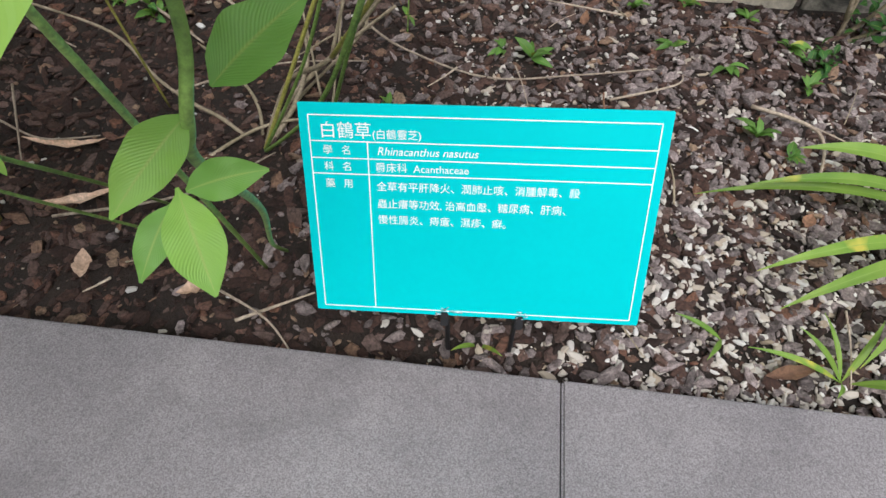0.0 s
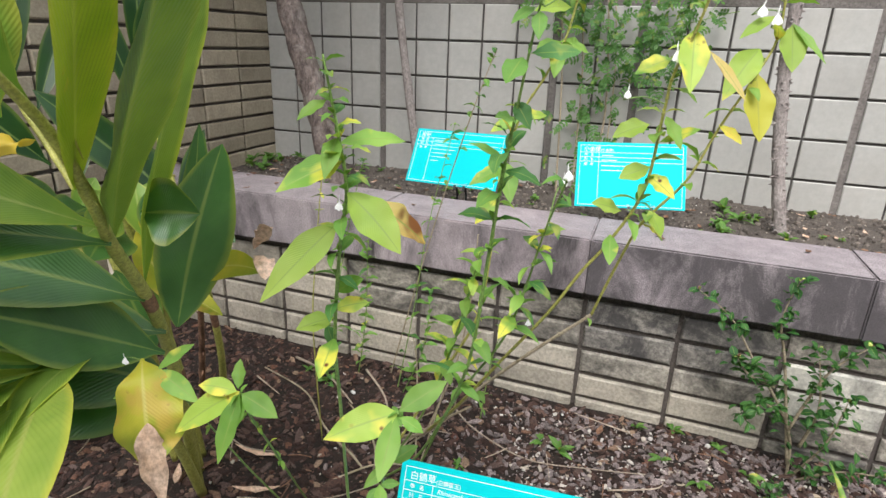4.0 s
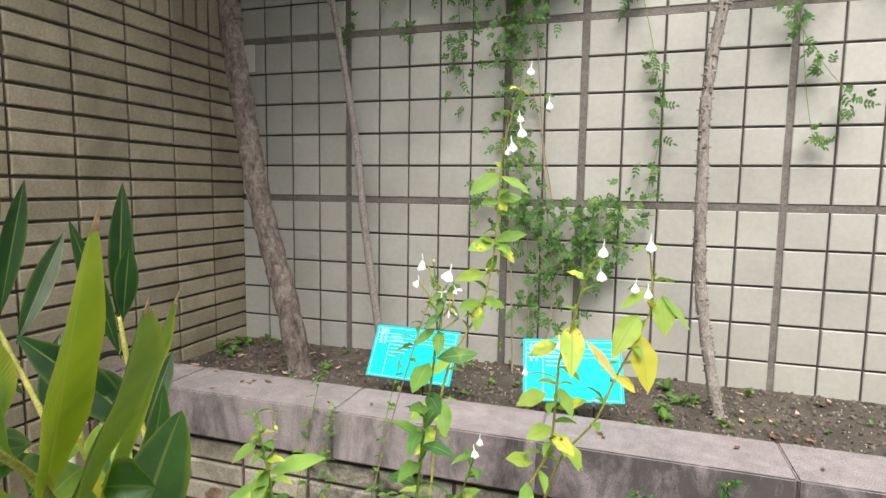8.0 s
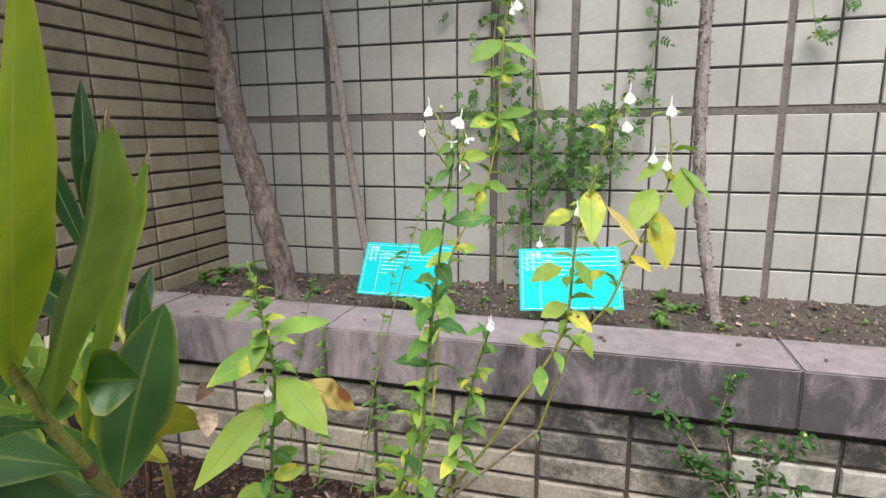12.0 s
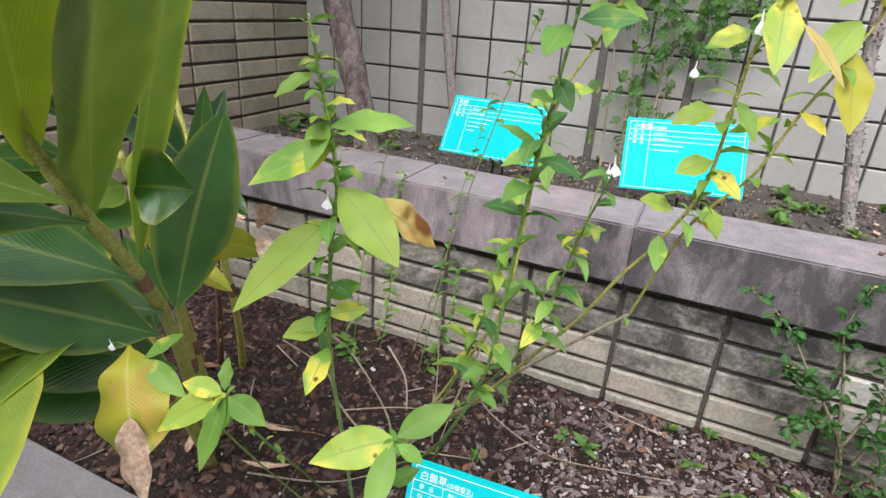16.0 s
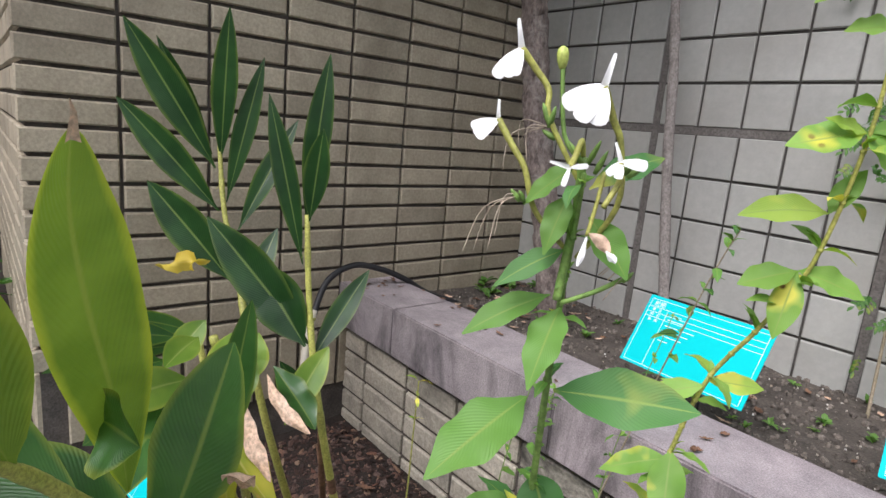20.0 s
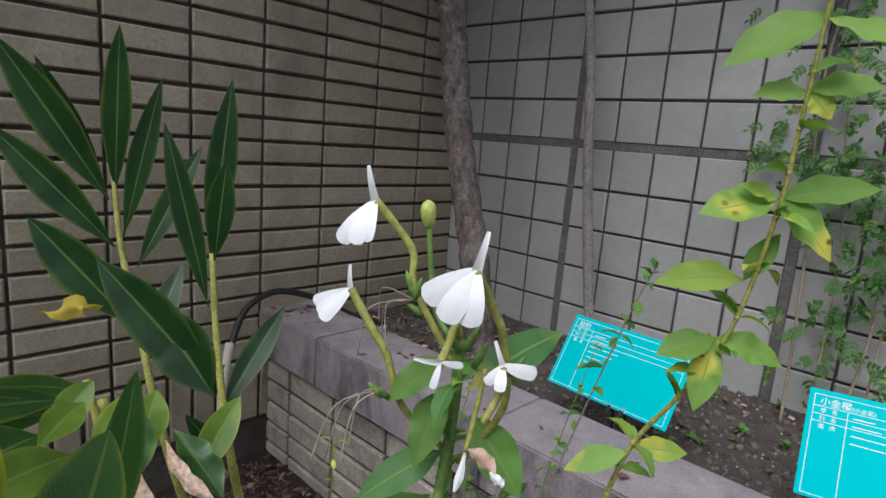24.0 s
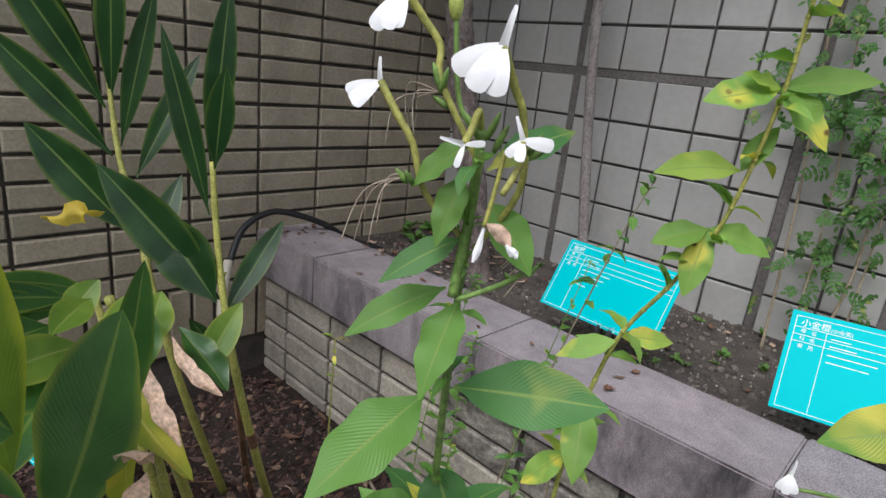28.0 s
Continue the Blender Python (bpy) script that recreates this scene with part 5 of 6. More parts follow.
leafy_stem(shrub, [(0.318, 0.699, 0.527), (0.345, 0.68, 0.62), (0.375, 0.64, 0.72), (0.395, 0.62, 0.76), (0.439, 0.60, 0.826), (0.468, 0.59, 0.906), (0.498, 0.58, 0.977), (0.520, 0.59, 1.04), (0.51, 0.57, 1.14)], 0.0045, 0.0018, 12, (0.040, 0.034), 0.30, 0.98, MIXED, STEM_YEL, 21, tuft=0.25, bare=0.3)
set_leaves(shrub, [((0.502, 0.590, 0.988), (0.520, 0.560, 0.896), 0.046), ((0.500, 0.585, 1.018), (0.462, 0.545, 0.950), 0.040), ((0.535, 0.60, 1.050), (0.541, 0.565, 0.990), 0.036), ((0.535, 0.60, 1.052), (0.579, 0.57, 1.002), 0.014), ((0.467, 0.59, 0.913), (0.500, 0.57, 0.890), 0.020),
                   ((0.392, 0.62, 0.766), (0.415, 0.57, 0.740), 0.026), ((0.51, 0.585, 1.06), (0.47, 0.56, 1.03), 0.018)], [SHRUB_YELLOW, SHRUB_OLD, SHRUB_OLD, SHRUB_LEAF], 8)
# the second branch, leaning forward
leafy_stem(shrub, [(0.0, 0.66, 0.19), (0.10, 0.56, 0.35), (0.19, 0.50, 0.50), (0.269, 0.455, 0.629), (0.310, 0.450, 0.704), (0.345, 0.445, 0.760), (0.380, 0.432, 0.84), (0.389, 0.42, 0.942), (0.393, 0.41, 0.985), (0.408, 0.40, 1.03), (0.428, 0.37, 1.11), (0.445, 0.36, 1.14)], 0.005, 0.0016, 19, (0.038, 0.022), 0.5, 0.98, MIXED, STEM_YEL, 22, tuft=0.5, bare=0.25)
set_leaves(shrub, [((0.408, 0.410, 1.035), (0.413, 0.375, 0.967), 0.034), ((0.388, 0.415, 1.003), (0.350, 0.40, 0.984), 0.024), ((0.375, 0.42, 0.925), (0.334, 0.40, 0.908), 0.026), ((0.392, 0.42, 0.936), (0.415, 0.40, 0.900), 0.020), ((0.383, 0.43, 0.871), (0.348, 0.41, 0.856), 0.026), ((0.389, 0.42, 0.904), (0.433, 0.41, 0.925), 0.018), ((0.355, 0.44, 0.806), (0.318, 0.41, 0.820), 0.024), ((0.345, 0.445, 0.770), (0.351, 0.41, 0.738), 0.022), ((0.382, 0.43, 0.86), (0.418, 0.42, 0.835), 0.024)], [SHRUB_OLD, SHRUB_LEAF, SHRUB_OLD, SHRUB_LEAF], 18)
set_leaves(shrub, [((0.427, 0.41, 1.013), (0.474, 0.40, 0.960), 0.014)], [SHRUB_DRY], 9)
# shorter leafy shoot between the branches
leafy_stem(shrub, [(0.0, 0.60, 0.12), (0.12, 0.46, 0.42), (0.215, 0.385, 0.60), (0.25, 0.345, 0.70), (0.275, 0.32, 0.80), (0.300, 0.297, 0.875)], 0.004, 0.0014, 13, (0.052, 0.030), 0.42, 0.97, MIXED + GREENS, STEM, 23, tuft=0.35, bare=0.15)
# the tall one against the wall
leafy_stem(shrub, [ROOT, (-0.03, 0.63, 0.22), (0.06, 0.61, 0.40), (0.118, 0.60, 0.526), (0.135, 0.60, 0.646), (0.143, 0.60, 0.759), (0.155, 0.60, 0.839), (0.174, 0.60, 0.909), (0.208, 0.60, 0.970), (0.234, 0.602, 1.030), (0.250, 0.602, 1.120), (0.256, 0.595, 1.194), (0.268, 0.575, 1.295), (0.300, 0.550, 1.392)], 0.005, 0.0016, 20, (0.042, 0.024), 0.38, 0.99, MIXED, STEM_YEL, 24, tuft=0.3, bare=0.35)
set_leaves(shrub, [((0.249, 0.600, 1.129), (0.212, 0.56, 1.115), 0.030), ((0.249, 0.600, 1.129), (0.300, 0.645, 1.141), 0.026), ((0.249, 0.600, 1.129), (0.285, 0.612, 1.090), 0.026), ((0.249, 0.600, 1.129), (0.229, 0.575, 1.137), 0.014), ((0.225, 0.600, 1.020), (0.196, 0.565, 1.005), 0.026), ((0.225, 0.600, 1.020), (0.266, 0.628, 1.004), 0.024),
                   ((0.225, 0.600, 1.020), (0.224, 0.580, 0.966), 0.024), ((0.237, 0.600, 1.068), (0.190, 0.556, 1.060), 0.026), ((0.237, 0.600, 1.068), (0.250, 0.62, 1.103), 0.018), ((0.255, 0.600, 1.201), (0.230, 0.572, 1.195), 0.020), ((0.255, 0.600, 1.201), (0.292, 0.628, 1.207), 0.022), ((0.255, 0.600, 1.201), (0.270, 0.605, 1.184), 0.022),
                   ((0.260, 0.595, 1.250), (0.214, 0.555, 1.212), 0.032), ((0.260, 0.59, 1.245), (0.315, 0.57, 1.215), 0.018), ((0.172, 0.60, 0.900), (0.132, 0.565, 0.878), 0.022), ((0.172, 0.60, 0.905), (0.208, 0.635, 0.903), 0.022), ((0.152, 0.60, 0.825), (0.175, 0.56, 0.765), 0.034), ((0.150, 0.60, 0.815), (0.098, 0.57, 0.785), 0.028), ((0.145, 0.60, 0.765), (0.110, 0.58, 0.715), 0.028)], [SHRUB_LEAF, SHRUB_LEAF, SHRUB_LEAF, SHRUB_OLD], 31)
leafy_stem(shrub, [ROOT, (0.0, 0.58, 0.25), (0.085, 0.53, 0.46), (0.125, 0.50, 0.60), (0.15, 0.485, 0.70)], 0.0042, 0.0016, 14, (0.058, 0.038), 0.42, 0.99, MIXED, STEM, 34, bare=0.1)
# the one that the camera comes nearest to
leafy_stem(shrub, [ROOT, (0.02, 0.52, 0.22), (0.12, 0.42, 0.42), (0.178, 0.36, 0.58), (0.203, 0.33, 0.74), (0.220, 0.310, 0.86), (0.231, 0.298, 0.920)], 0.0045, 0.0028, 12, (0.056, 0.044), 0.38, 0.96, GREENS, STEM, 25, bare=0.15)
leafy_stem(shrub, [(0.231, 0.298, 0.920), (0.248, 0.277, 1.004), (0.257, 0.267, 1.046), (0.263, 0.261, 1.069), (0.269, 0.255, 1.095)], 0.0028, 0.0011, 6, (0.010, 0.012), 0.1, 0.95, GREENS, STEM, 26, tuft=0.7)
NEAR_LEAVES = [((0.243, 0.271, 1.000), (0.239, 0.223, 0.976), 0.026), ((0.250, 0.279, 1.004), (0.297, 0.310, 1.007), 0.025), ((0.258, 0.266, 1.044), (0.263, 0.247, 1.017), 0.016), ((0.254, 0.264, 1.048), (0.237, 0.237, 1.031), 0.012),
               ((0.261, 0.260, 1.067), (0.247, 0.241, 1.052), 0.010), ((0.263, 0.256, 1.087), (0.261, 0.249, 1.066), 0.010), ((0.268, 0.262, 1.080), (0.283, 0.267, 1.061), 0.012), ((0.234, 0.293, 0.952), (0.253, 0.290, 0.925), 0.022),
               ((0.238, 0.285, 0.933), (0.222, 0.255, 0.939), 0.019), ((0.266, 0.254, 1.097), (0.251, 0.247, 1.082), 0.009), ((0.271, 0.256, 1.090), (0.279, 0.285, 1.102), 0.011)]
set_leaves(shrub, NEAR_LEAVES, [SHRUB_PLAIN, SHRUB_DARK, SHRUB_PLAIN], 3)
# left leader with the large blotched leaves
leafy_stem(shrub, [(-0.06, 0.43, 0.02), (0.0, 0.31, 0.30), (0.068, 0.181, 0.584), (0.098, 0.124, 0.712), (0.128, 0.088, 0.83), (0.145, 0.073, 0.889), (0.142, 0.070, 0.93), (0.137, 0.067, 0.965), (0.132, 0.064, 1.000)], 0.0042, 0.0012, 19, (0.036, 0.015), 0.36, 0.97, GREENS + [SHRUB_LEAF, SHRUB_OLD], STEM, 27, tuft=0.45, bare=0.1)
BIG_LEAVES = [((0.130, 0.083, 0.857), (0.081, 0.030, 0.792), 0.031), ((0.145, 0.073, 0.889), (0.199, 0.066, 0.844), 0.034), ((0.142, 0.072, 0.915), (0.103, 0.033, 0.893), 0.026), ((0.140, 0.070, 0.930), (0.175, 0.128, 0.927), 0.018), ((0.098, 0.124, 0.715), (0.105, 0.079, 0.692), 0.022),
              ((0.100, 0.12, 0.74), (0.074, 0.09, 0.735), 0.022), ((0.10, 0.12, 0.75), (0.13, 0.14, 0.755), 0.018), ((0.110, 0.11, 0.775), (0.135, 0.12, 0.79), 0.018), ((0.132, 0.067, 0.965), (0.118, 0.045, 0.950), 0.012), ((0.140, 0.068, 0.935), (0.141, 0.045, 0.905), 0.016)]
set_leaves(shrub, BIG_LEAVES, [SHRUB_OLD, SHRUB_OLD, SHRUB_LEAF, SHRUB_LEAF, SHRUB_LEAF], 4)
set_leaves(shrub, [((0.160, 0.088, 0.878), (0.187, 0.152, 0.824), 0.028)], [SHRUB_DRY], 5)
# sprigs that hang over the kerb and the label
leafy_stem(shrub, [(-0.203, 0.513, 0.02), (-0.15, 0.38, 0.22), (-0.066, 0.219, 0.444), (-0.03, 0.13, 0.58), (-0.019, 0.107, 0.627)], 0.0034, 0.0016, 6, (0.018, 0.016), 0.45, 0.97, MIXED, STEM, 28)
set_leaves(shrub, [((-0.019, 0.107, 0.627), (-0.095, 0.078, 0.568), 0.032), ((-0.019, 0.107, 0.627), (-0.024, 0.066, 0.556), 0.024), ((-0.017, 0.107, 0.625), (0.028, 0.110, 0.603), 0.027), ((-0.022, 0.108, 0.630), (-0.030, 0.125, 0.658), 0.016), ((-0.022, 0.105, 0.628), (-0.068, 0.096, 0.630), 0.022), ((-0.02, 0.11, 0.62), (-0.012, 0.085, 0.592), 0.018)], [SHRUB_OLD, SHRUB_LEAF, SHRUB_LEAF, SHRUB_LEAF], 6)
leafy_stem(shrub, [(-0.17, 0.46, 0.02), (-0.175, 0.30, 0.30), (-0.17, 0.19, 0.50), (-0.157, 0.120, 0.614)], 0.003, 0.0014, 5, (0.018, 0.016), 0.6, 0.98, MIXED, STEM, 38)
set_leaves(shrub, [((-0.157, 0.120, 0.614), (-0.198, 0.087, 0.582), 0.026), ((-0.157, 0.120, 0.614), (-0.098, 0.122, 0.581), 0.026), ((-0.157, 0.120, 0.614), (-0.144, 0.095, 0.570), 0.020), ((-0.157, 0.120, 0.614), (-0.120, 0.148, 0.645), 0.016)], [SHRUB_LEAF, SHRUB_LEAF, SHRUB_DARK], 39)
leafy_stem(shrub, [(-0.04, 0.46, 0.02), (0.03, 0.33, 0.22), (0.104, 0.222, 0.408), (0.145, 0.140, 0.530), (0.154, 0.130, 0.556), (0.160, 0.134, 0.580), (0.172, 0.120, 0.625), (0.179, 0.107, 0.654)], 0.0036, 0.002, 4, (0.016, 0.014), 0.90, 0.99, GREENS, STEM, 29, tuft=0.4)
set_leaves(shrub, [((0.179, 0.107, 0.654), (0.116, 0.066, 0.632), 0.036), ((0.180, 0.108, 0.656), (0.217, 0.147, 0.678), 0.026), ((0.178, 0.106, 0.652), (0.186, 0.048, 0.617), 0.023), ((0.181, 0.106, 0.650), (0.206, 0.110, 0.636), 0.014)], [SHRUB_OLD, SHRUB_LEAF, SHRUB_LEAF, SHRUB_LEAF], 7)
set_leaves(shrub, [((0.154, 0.132, 0.558), (0.138, 0.108, 0.543), 0.014), ((0.159, 0.138, 0.562), (0.181, 0.159, 0.576), 0.018), ((0.155, 0.117, 0.546), (0.175, 0.124, 0.549), 0.0105), ((0.153, 0.117, 0.547), (0.165, 0.097, 0.530), 0.0145), ((0.151, 0.115, 0.543), (0.145, 0.098, 0.531), 0.009)], [SHRUB_LEAF, SHRUB_PLAIN, SHRUB_PLAIN, SHRUB_LEAF, SHRUB_PLAIN], 17)

BLOOMS = [([(0.263, 0.261, 1.091), (0.252, 0.254, 1.112), (0.2495, 0.2547, 1.1215), (0.2449, 0.2517, 1.1284), (0.2417, 0.2472, 1.1346)], (0.2416, 0.2444, 1.1437), [(0.2397, 0.2378, 1.1238), (0.2438, 0.2391, 1.124), (0.2453, 0.2414, 1.1246)], 0.27),
          ([(0.261, 0.261, 1.067), (0.253, 0.251, 1.080), (0.249, 0.2479, 1.094), (0.2439, 0.2456, 1.1017), (0.2377, 0.2436, 1.1102)], (0.2376, 0.2431, 1.117), [(0.2339, 0.2343, 1.107), (0.2355, 0.2347, 1.1046), (0.2377, 0.2344, 1.1032)], 0.26),
          ([(0.265, 0.262, 1.065), (0.277, 0.264, 1.085), (0.2776, 0.2603, 1.1048), (0.2755, 0.2575, 1.1126), (0.2747, 0.2513, 1.1225)], (0.2769, 0.2517, 1.132), [(0.2681, 0.2409, 1.1156), (0.2733, 0.2427, 1.1112), (0.2774, 0.247, 1.1102)], 0.35),
          ([(0.263, 0.261, 1.100), (0.2638, 0.2581, 1.1054), (0.2637, 0.2557, 1.0998), (0.2649, 0.2521, 1.0964)], (0.2617, 0.2456, 1.0979), [(0.2717, 0.2529, 1.0976), (0.2655, 0.249, 1.0902)], 0.22),
          ([(0.2792, 0.2533, 1.0853), (0.2798, 0.2587, 1.0929), (0.2803, 0.2583, 1.0964), (0.281, 0.2566, 1.0999)], (0.279, 0.2553, 1.1058), [(0.2793, 0.2527, 1.0957), (0.283, 0.2533, 1.0948), (0.2882, 0.2604, 1.0993)], 0.36)]
for stalk, lip, lobes, broad in BLOOMS:
    bloom(shrub, stalk, lip, lobes, broad, (0.62, -0.76, 0.1))
for pts, rad in (([(0.262, 0.258, 1.049), (0.262, 0.26, 1.063), (0.263, 0.261, 1.081), (0.263, 0.261, 1.1)], 0.0016),
                 ([(0.263, 0.259, 1.048), (0.272, 0.266, 1.054), (0.279, 0.271, 1.06)], 0.0009), ([(0.263, 0.261, 1.098), (0.256, 0.258, 1.107), (0.253, 0.256, 1.131)], 0.0008)):
    bm = bmesh.new()
    tube(bm, spline(pts, 5), rad, 8)
    part("flower_stalk", bm, STEM, shrub, smooth=True)
bm = bmesh.new()
tube(bm, [(0.253, 0.256, 1.1285), (0.253, 0.256, 1.1297), (0.253, 0.2558, 1.1315), (0.253, 0.2556, 1.1335), (0.253, 0.2554, 1.1352), (0.253, 0.2552, 1.136)], [0.0009, 0.0015, 0.0020, 0.0021, 0.0016, 0.0004], 10)
part("flower_bud", bm, BUD, shrub, "yellow-green flower bud", True)
for p, q in (((0.252, 0.254, 1.11), (0.25, 0.252, 1.117)), ((0.252, 0.254, 1.109), (0.255, 0.253, 1.116)), ((0.254, 0.256, 1.105), (0.25, 0.253, 1.108)), ((0.28, 0.261, 1.096), (0.284, 0.261, 1.102)), ((0.281, 0.261, 1.095), (0.286, 0.263, 1.1)), ((0.25, 0.246, 1.083), (0.248, 0.243, 1.087)), ((0.279, 0.271, 1.059), (0.282, 0.272, 1.063)),
             ((0.264, 0.26, 1.097), (0.26, 0.256, 1.105)), ((0.266, 0.26, 1.098), (0.27, 0.26, 1.106)), ((0.27, 0.259, 1.095), (0.274, 0.259, 1.103)), ((0.251, 0.247, 1.083), (0.252, 0.243, 1.087))):
    bm = bmesh.new()
    p, q = Vector(p), Vector(q)
    tube(bm, [p, p.lerp(q, 0.35), p.lerp(q, 0.75), q], [0.0007, 0.0011, 0.0008, 0.0002], 7)
    part("calyx", bm, STEM, shrub, smooth=True)
for pts, w, m in (([(0.274, 0.254, 1.075), (0.2745, 0.252, 1.069), (0.274, 0.251, 1.065)], 0.0011, PETAL), ([(0.2745, 0.254, 1.076), (0.278, 0.256, 1.074), (0.281, 0.258, 1.07)], 0.0022, DRY), ([(0.28, 0.257, 1.071), (0.282, 0.258, 1.069), (0.283, 0.259, 1.0675)], 0.0014, PETAL)):
    bm = bmesh.new()
    blade(bm, spline(pts, 5), lambda t: oval(t, w, 0.55, 0.02), (0.7, 0.5, 0), 0.6, 0.5, 6)
    part("withered_petal", bm, m, shrub, "crumpled brown and white spent petal")
bm = bmesh.new()
tube(bm, spline([(0.274, 0.259, 1.096), (0.274, 0.257, 1.086), (0.274, 0.254, 1.075)], 5), 0.0007, 7)
part("flower_stalk", bm, STEM_YEL, shrub, smooth=True)
for b0, b1, b2 in (((0.25, 0.246, 1.085), (0.245, 0.241, 1.083), (0.244, 0.238, 1.069)), ((0.252, 0.254, 1.109), (0.245, 0.249, 1.109), (0.246, 0.248, 1.098)), ((0.279, 0.271, 1.059), (0.278, 0.268, 1.065), (0.272, 0.264, 1.057))):
    bm = bmesh.new()
    for k in range(4):
        o = Vector((rr.uniform(-.004, .004), rr.uniform(-.004, .004), rr.uniform(-.005, .003)))
        tube(bm, spline([b0, Vector(b1) + o, Vector(b2) + o * 1.6], 5), 0.00022, 4)
    part("withered_style", bm, TWIG, shrub, "thread-like brown withered style")
for k, (x, y, z, s) in enumerate(((0.303, 0.543, 1.322, 0.017), (0.285, 0.560, 1.300, 0.017), (0.278, 0.56, 1.29, 0.012), (0.297, 0.56, 1.345, 0.013), (0.315, 0.55, 1.42, 0.014), (0.345, 0.56, 1.365, 0.013), (0.448, 0.360, 1.150, 0.015), (0.446, 0.365, 1.118, 0.015), (0.393, 0.396, 1.012, 0.014),
                                  (0.512, 0.566, 1.143, 0.019), (0.492, 0.57, 1.072, 0.016), (0.512, 0.58, 1.062, 0.016), (0.530, 0.60, 1.036, 0.014), (0.251, 0.400, 0.640, 0.010), (-0.205, 0.118, 0.622, 0.010), (0.299, 0.295, 0.882, 0.012), (0.280, 0.40, 0.850, 0.012), (0.345, 0.40, 0.965, 0.010), (0.142, 0.066, 0.882, 0.008))):
    q = Vector((rr.uniform(-0.5, 0.5), rr.uniform(-0.8, -0.2), rr.uniform(0.3, 0.8))).normalized()
    foot = Vector((x, y, z)) - q * s * 1.25
    flower(shrub, foot, (x, y, z), s, (0.3, -0.9, 0.1), 30 + k)
    joint = min(STEM_POINTS, key=lambda p: (p - foot).length)
    if (joint - foot).length > 0.006:
        bm = bmesh.new()
        tube(bm, spline([joint, joint.lerp(foot, 0.5) + Vector((0, 0, 0.12 * (joint - foot).length)), foot], 5), 0.0009, 6)
        part("flower_stalk", bm, STEM, shrub, smooth=True)


# ---- slim stems, wall creeper, weeds, strap leaves ----
slim = thing("seedling", "slim pale stalk with a small leaf tuft", "plant")
leafy_stem(slim, [(-0.30, 0.70, 0.04), (-0.245, 0.60, 0.42), (-0.215, 0.575, 0.60), (-0.178, 0.549, 0.769)], 0.003, 0.0012, 3, (0.012, 0.018), 0.85, 1.0, [SHRUB_OLD], STEM_YEL, 41)
for k, (pts, size, n) in enumerate((([(-0.36, 1.0, 0.04), (-0.33, 1.0, 0.25), (-0.32, 1.0, 0.47), (-0.30, 1.01, 0.60)], 0.03, 14), ([(-0.22, 0.98, 0.04), (-0.18, 1.0, 0.30), (-0.15, 1.02, 0.55), (-0.09, 1.03, 0.82)], 0.028, 10),
                                    ([(-0.20, 0.97, 0.04), (-0.13, 0.96, 0.22), (-0.11, 0.95, 0.40)], 0.03, 8), ([(-0.42, 0.92, 0.04), (-0.41, 0.92, 0.13)], 0.035, 4), ([(-0.45, 1.0, 0.03), (-0.42, 1.01, 0.35), (-0.38, 1.05, 0.62), (-0.36, 1.06, 0.70)], 0.028, 12),
                                    ([(0.05, 0.93, 0.05), (0.07, 0.95, 0.25), (0.12, 0.98, 0.42)], 0.022, 6))):
    s = thing("seedling", "thin upright seedling with small green leaves", "plant", "seedlings by the planter wall")
    leafy_stem(s, pts, 0.0025, 0.001, int(n * 1.5), (size * 1.25, size * 0.9), 0.12, 1.0, GREENS, STEM, 50 + k, tuft=0.7)

thin = thing("seedling", "thin dark stem with sparse small leaves before the planter", "plant")
leafy_stem(thin, [(-0.268, 1.035, 0.05), (-0.20, 1.02, 0.30), (-0.12, 1.0, 0.58), (-0.04, 0.97, 0.82), (0.005, 0.95, 0.94), (0.030, 0.945, 1.0)], 0.0034, 0.0012, 17, (0.034, 0.024), 0.35, 1.0, [SHRUB_DARK, SMALL_LEAF, WEED_LEAF], STEM_OLD, 45, tuft=0.5, bare=0.45)

bush = thing("bush", "small dark-leaved bush rooted against the planter wall", "bush")
rb = random.Random(8)
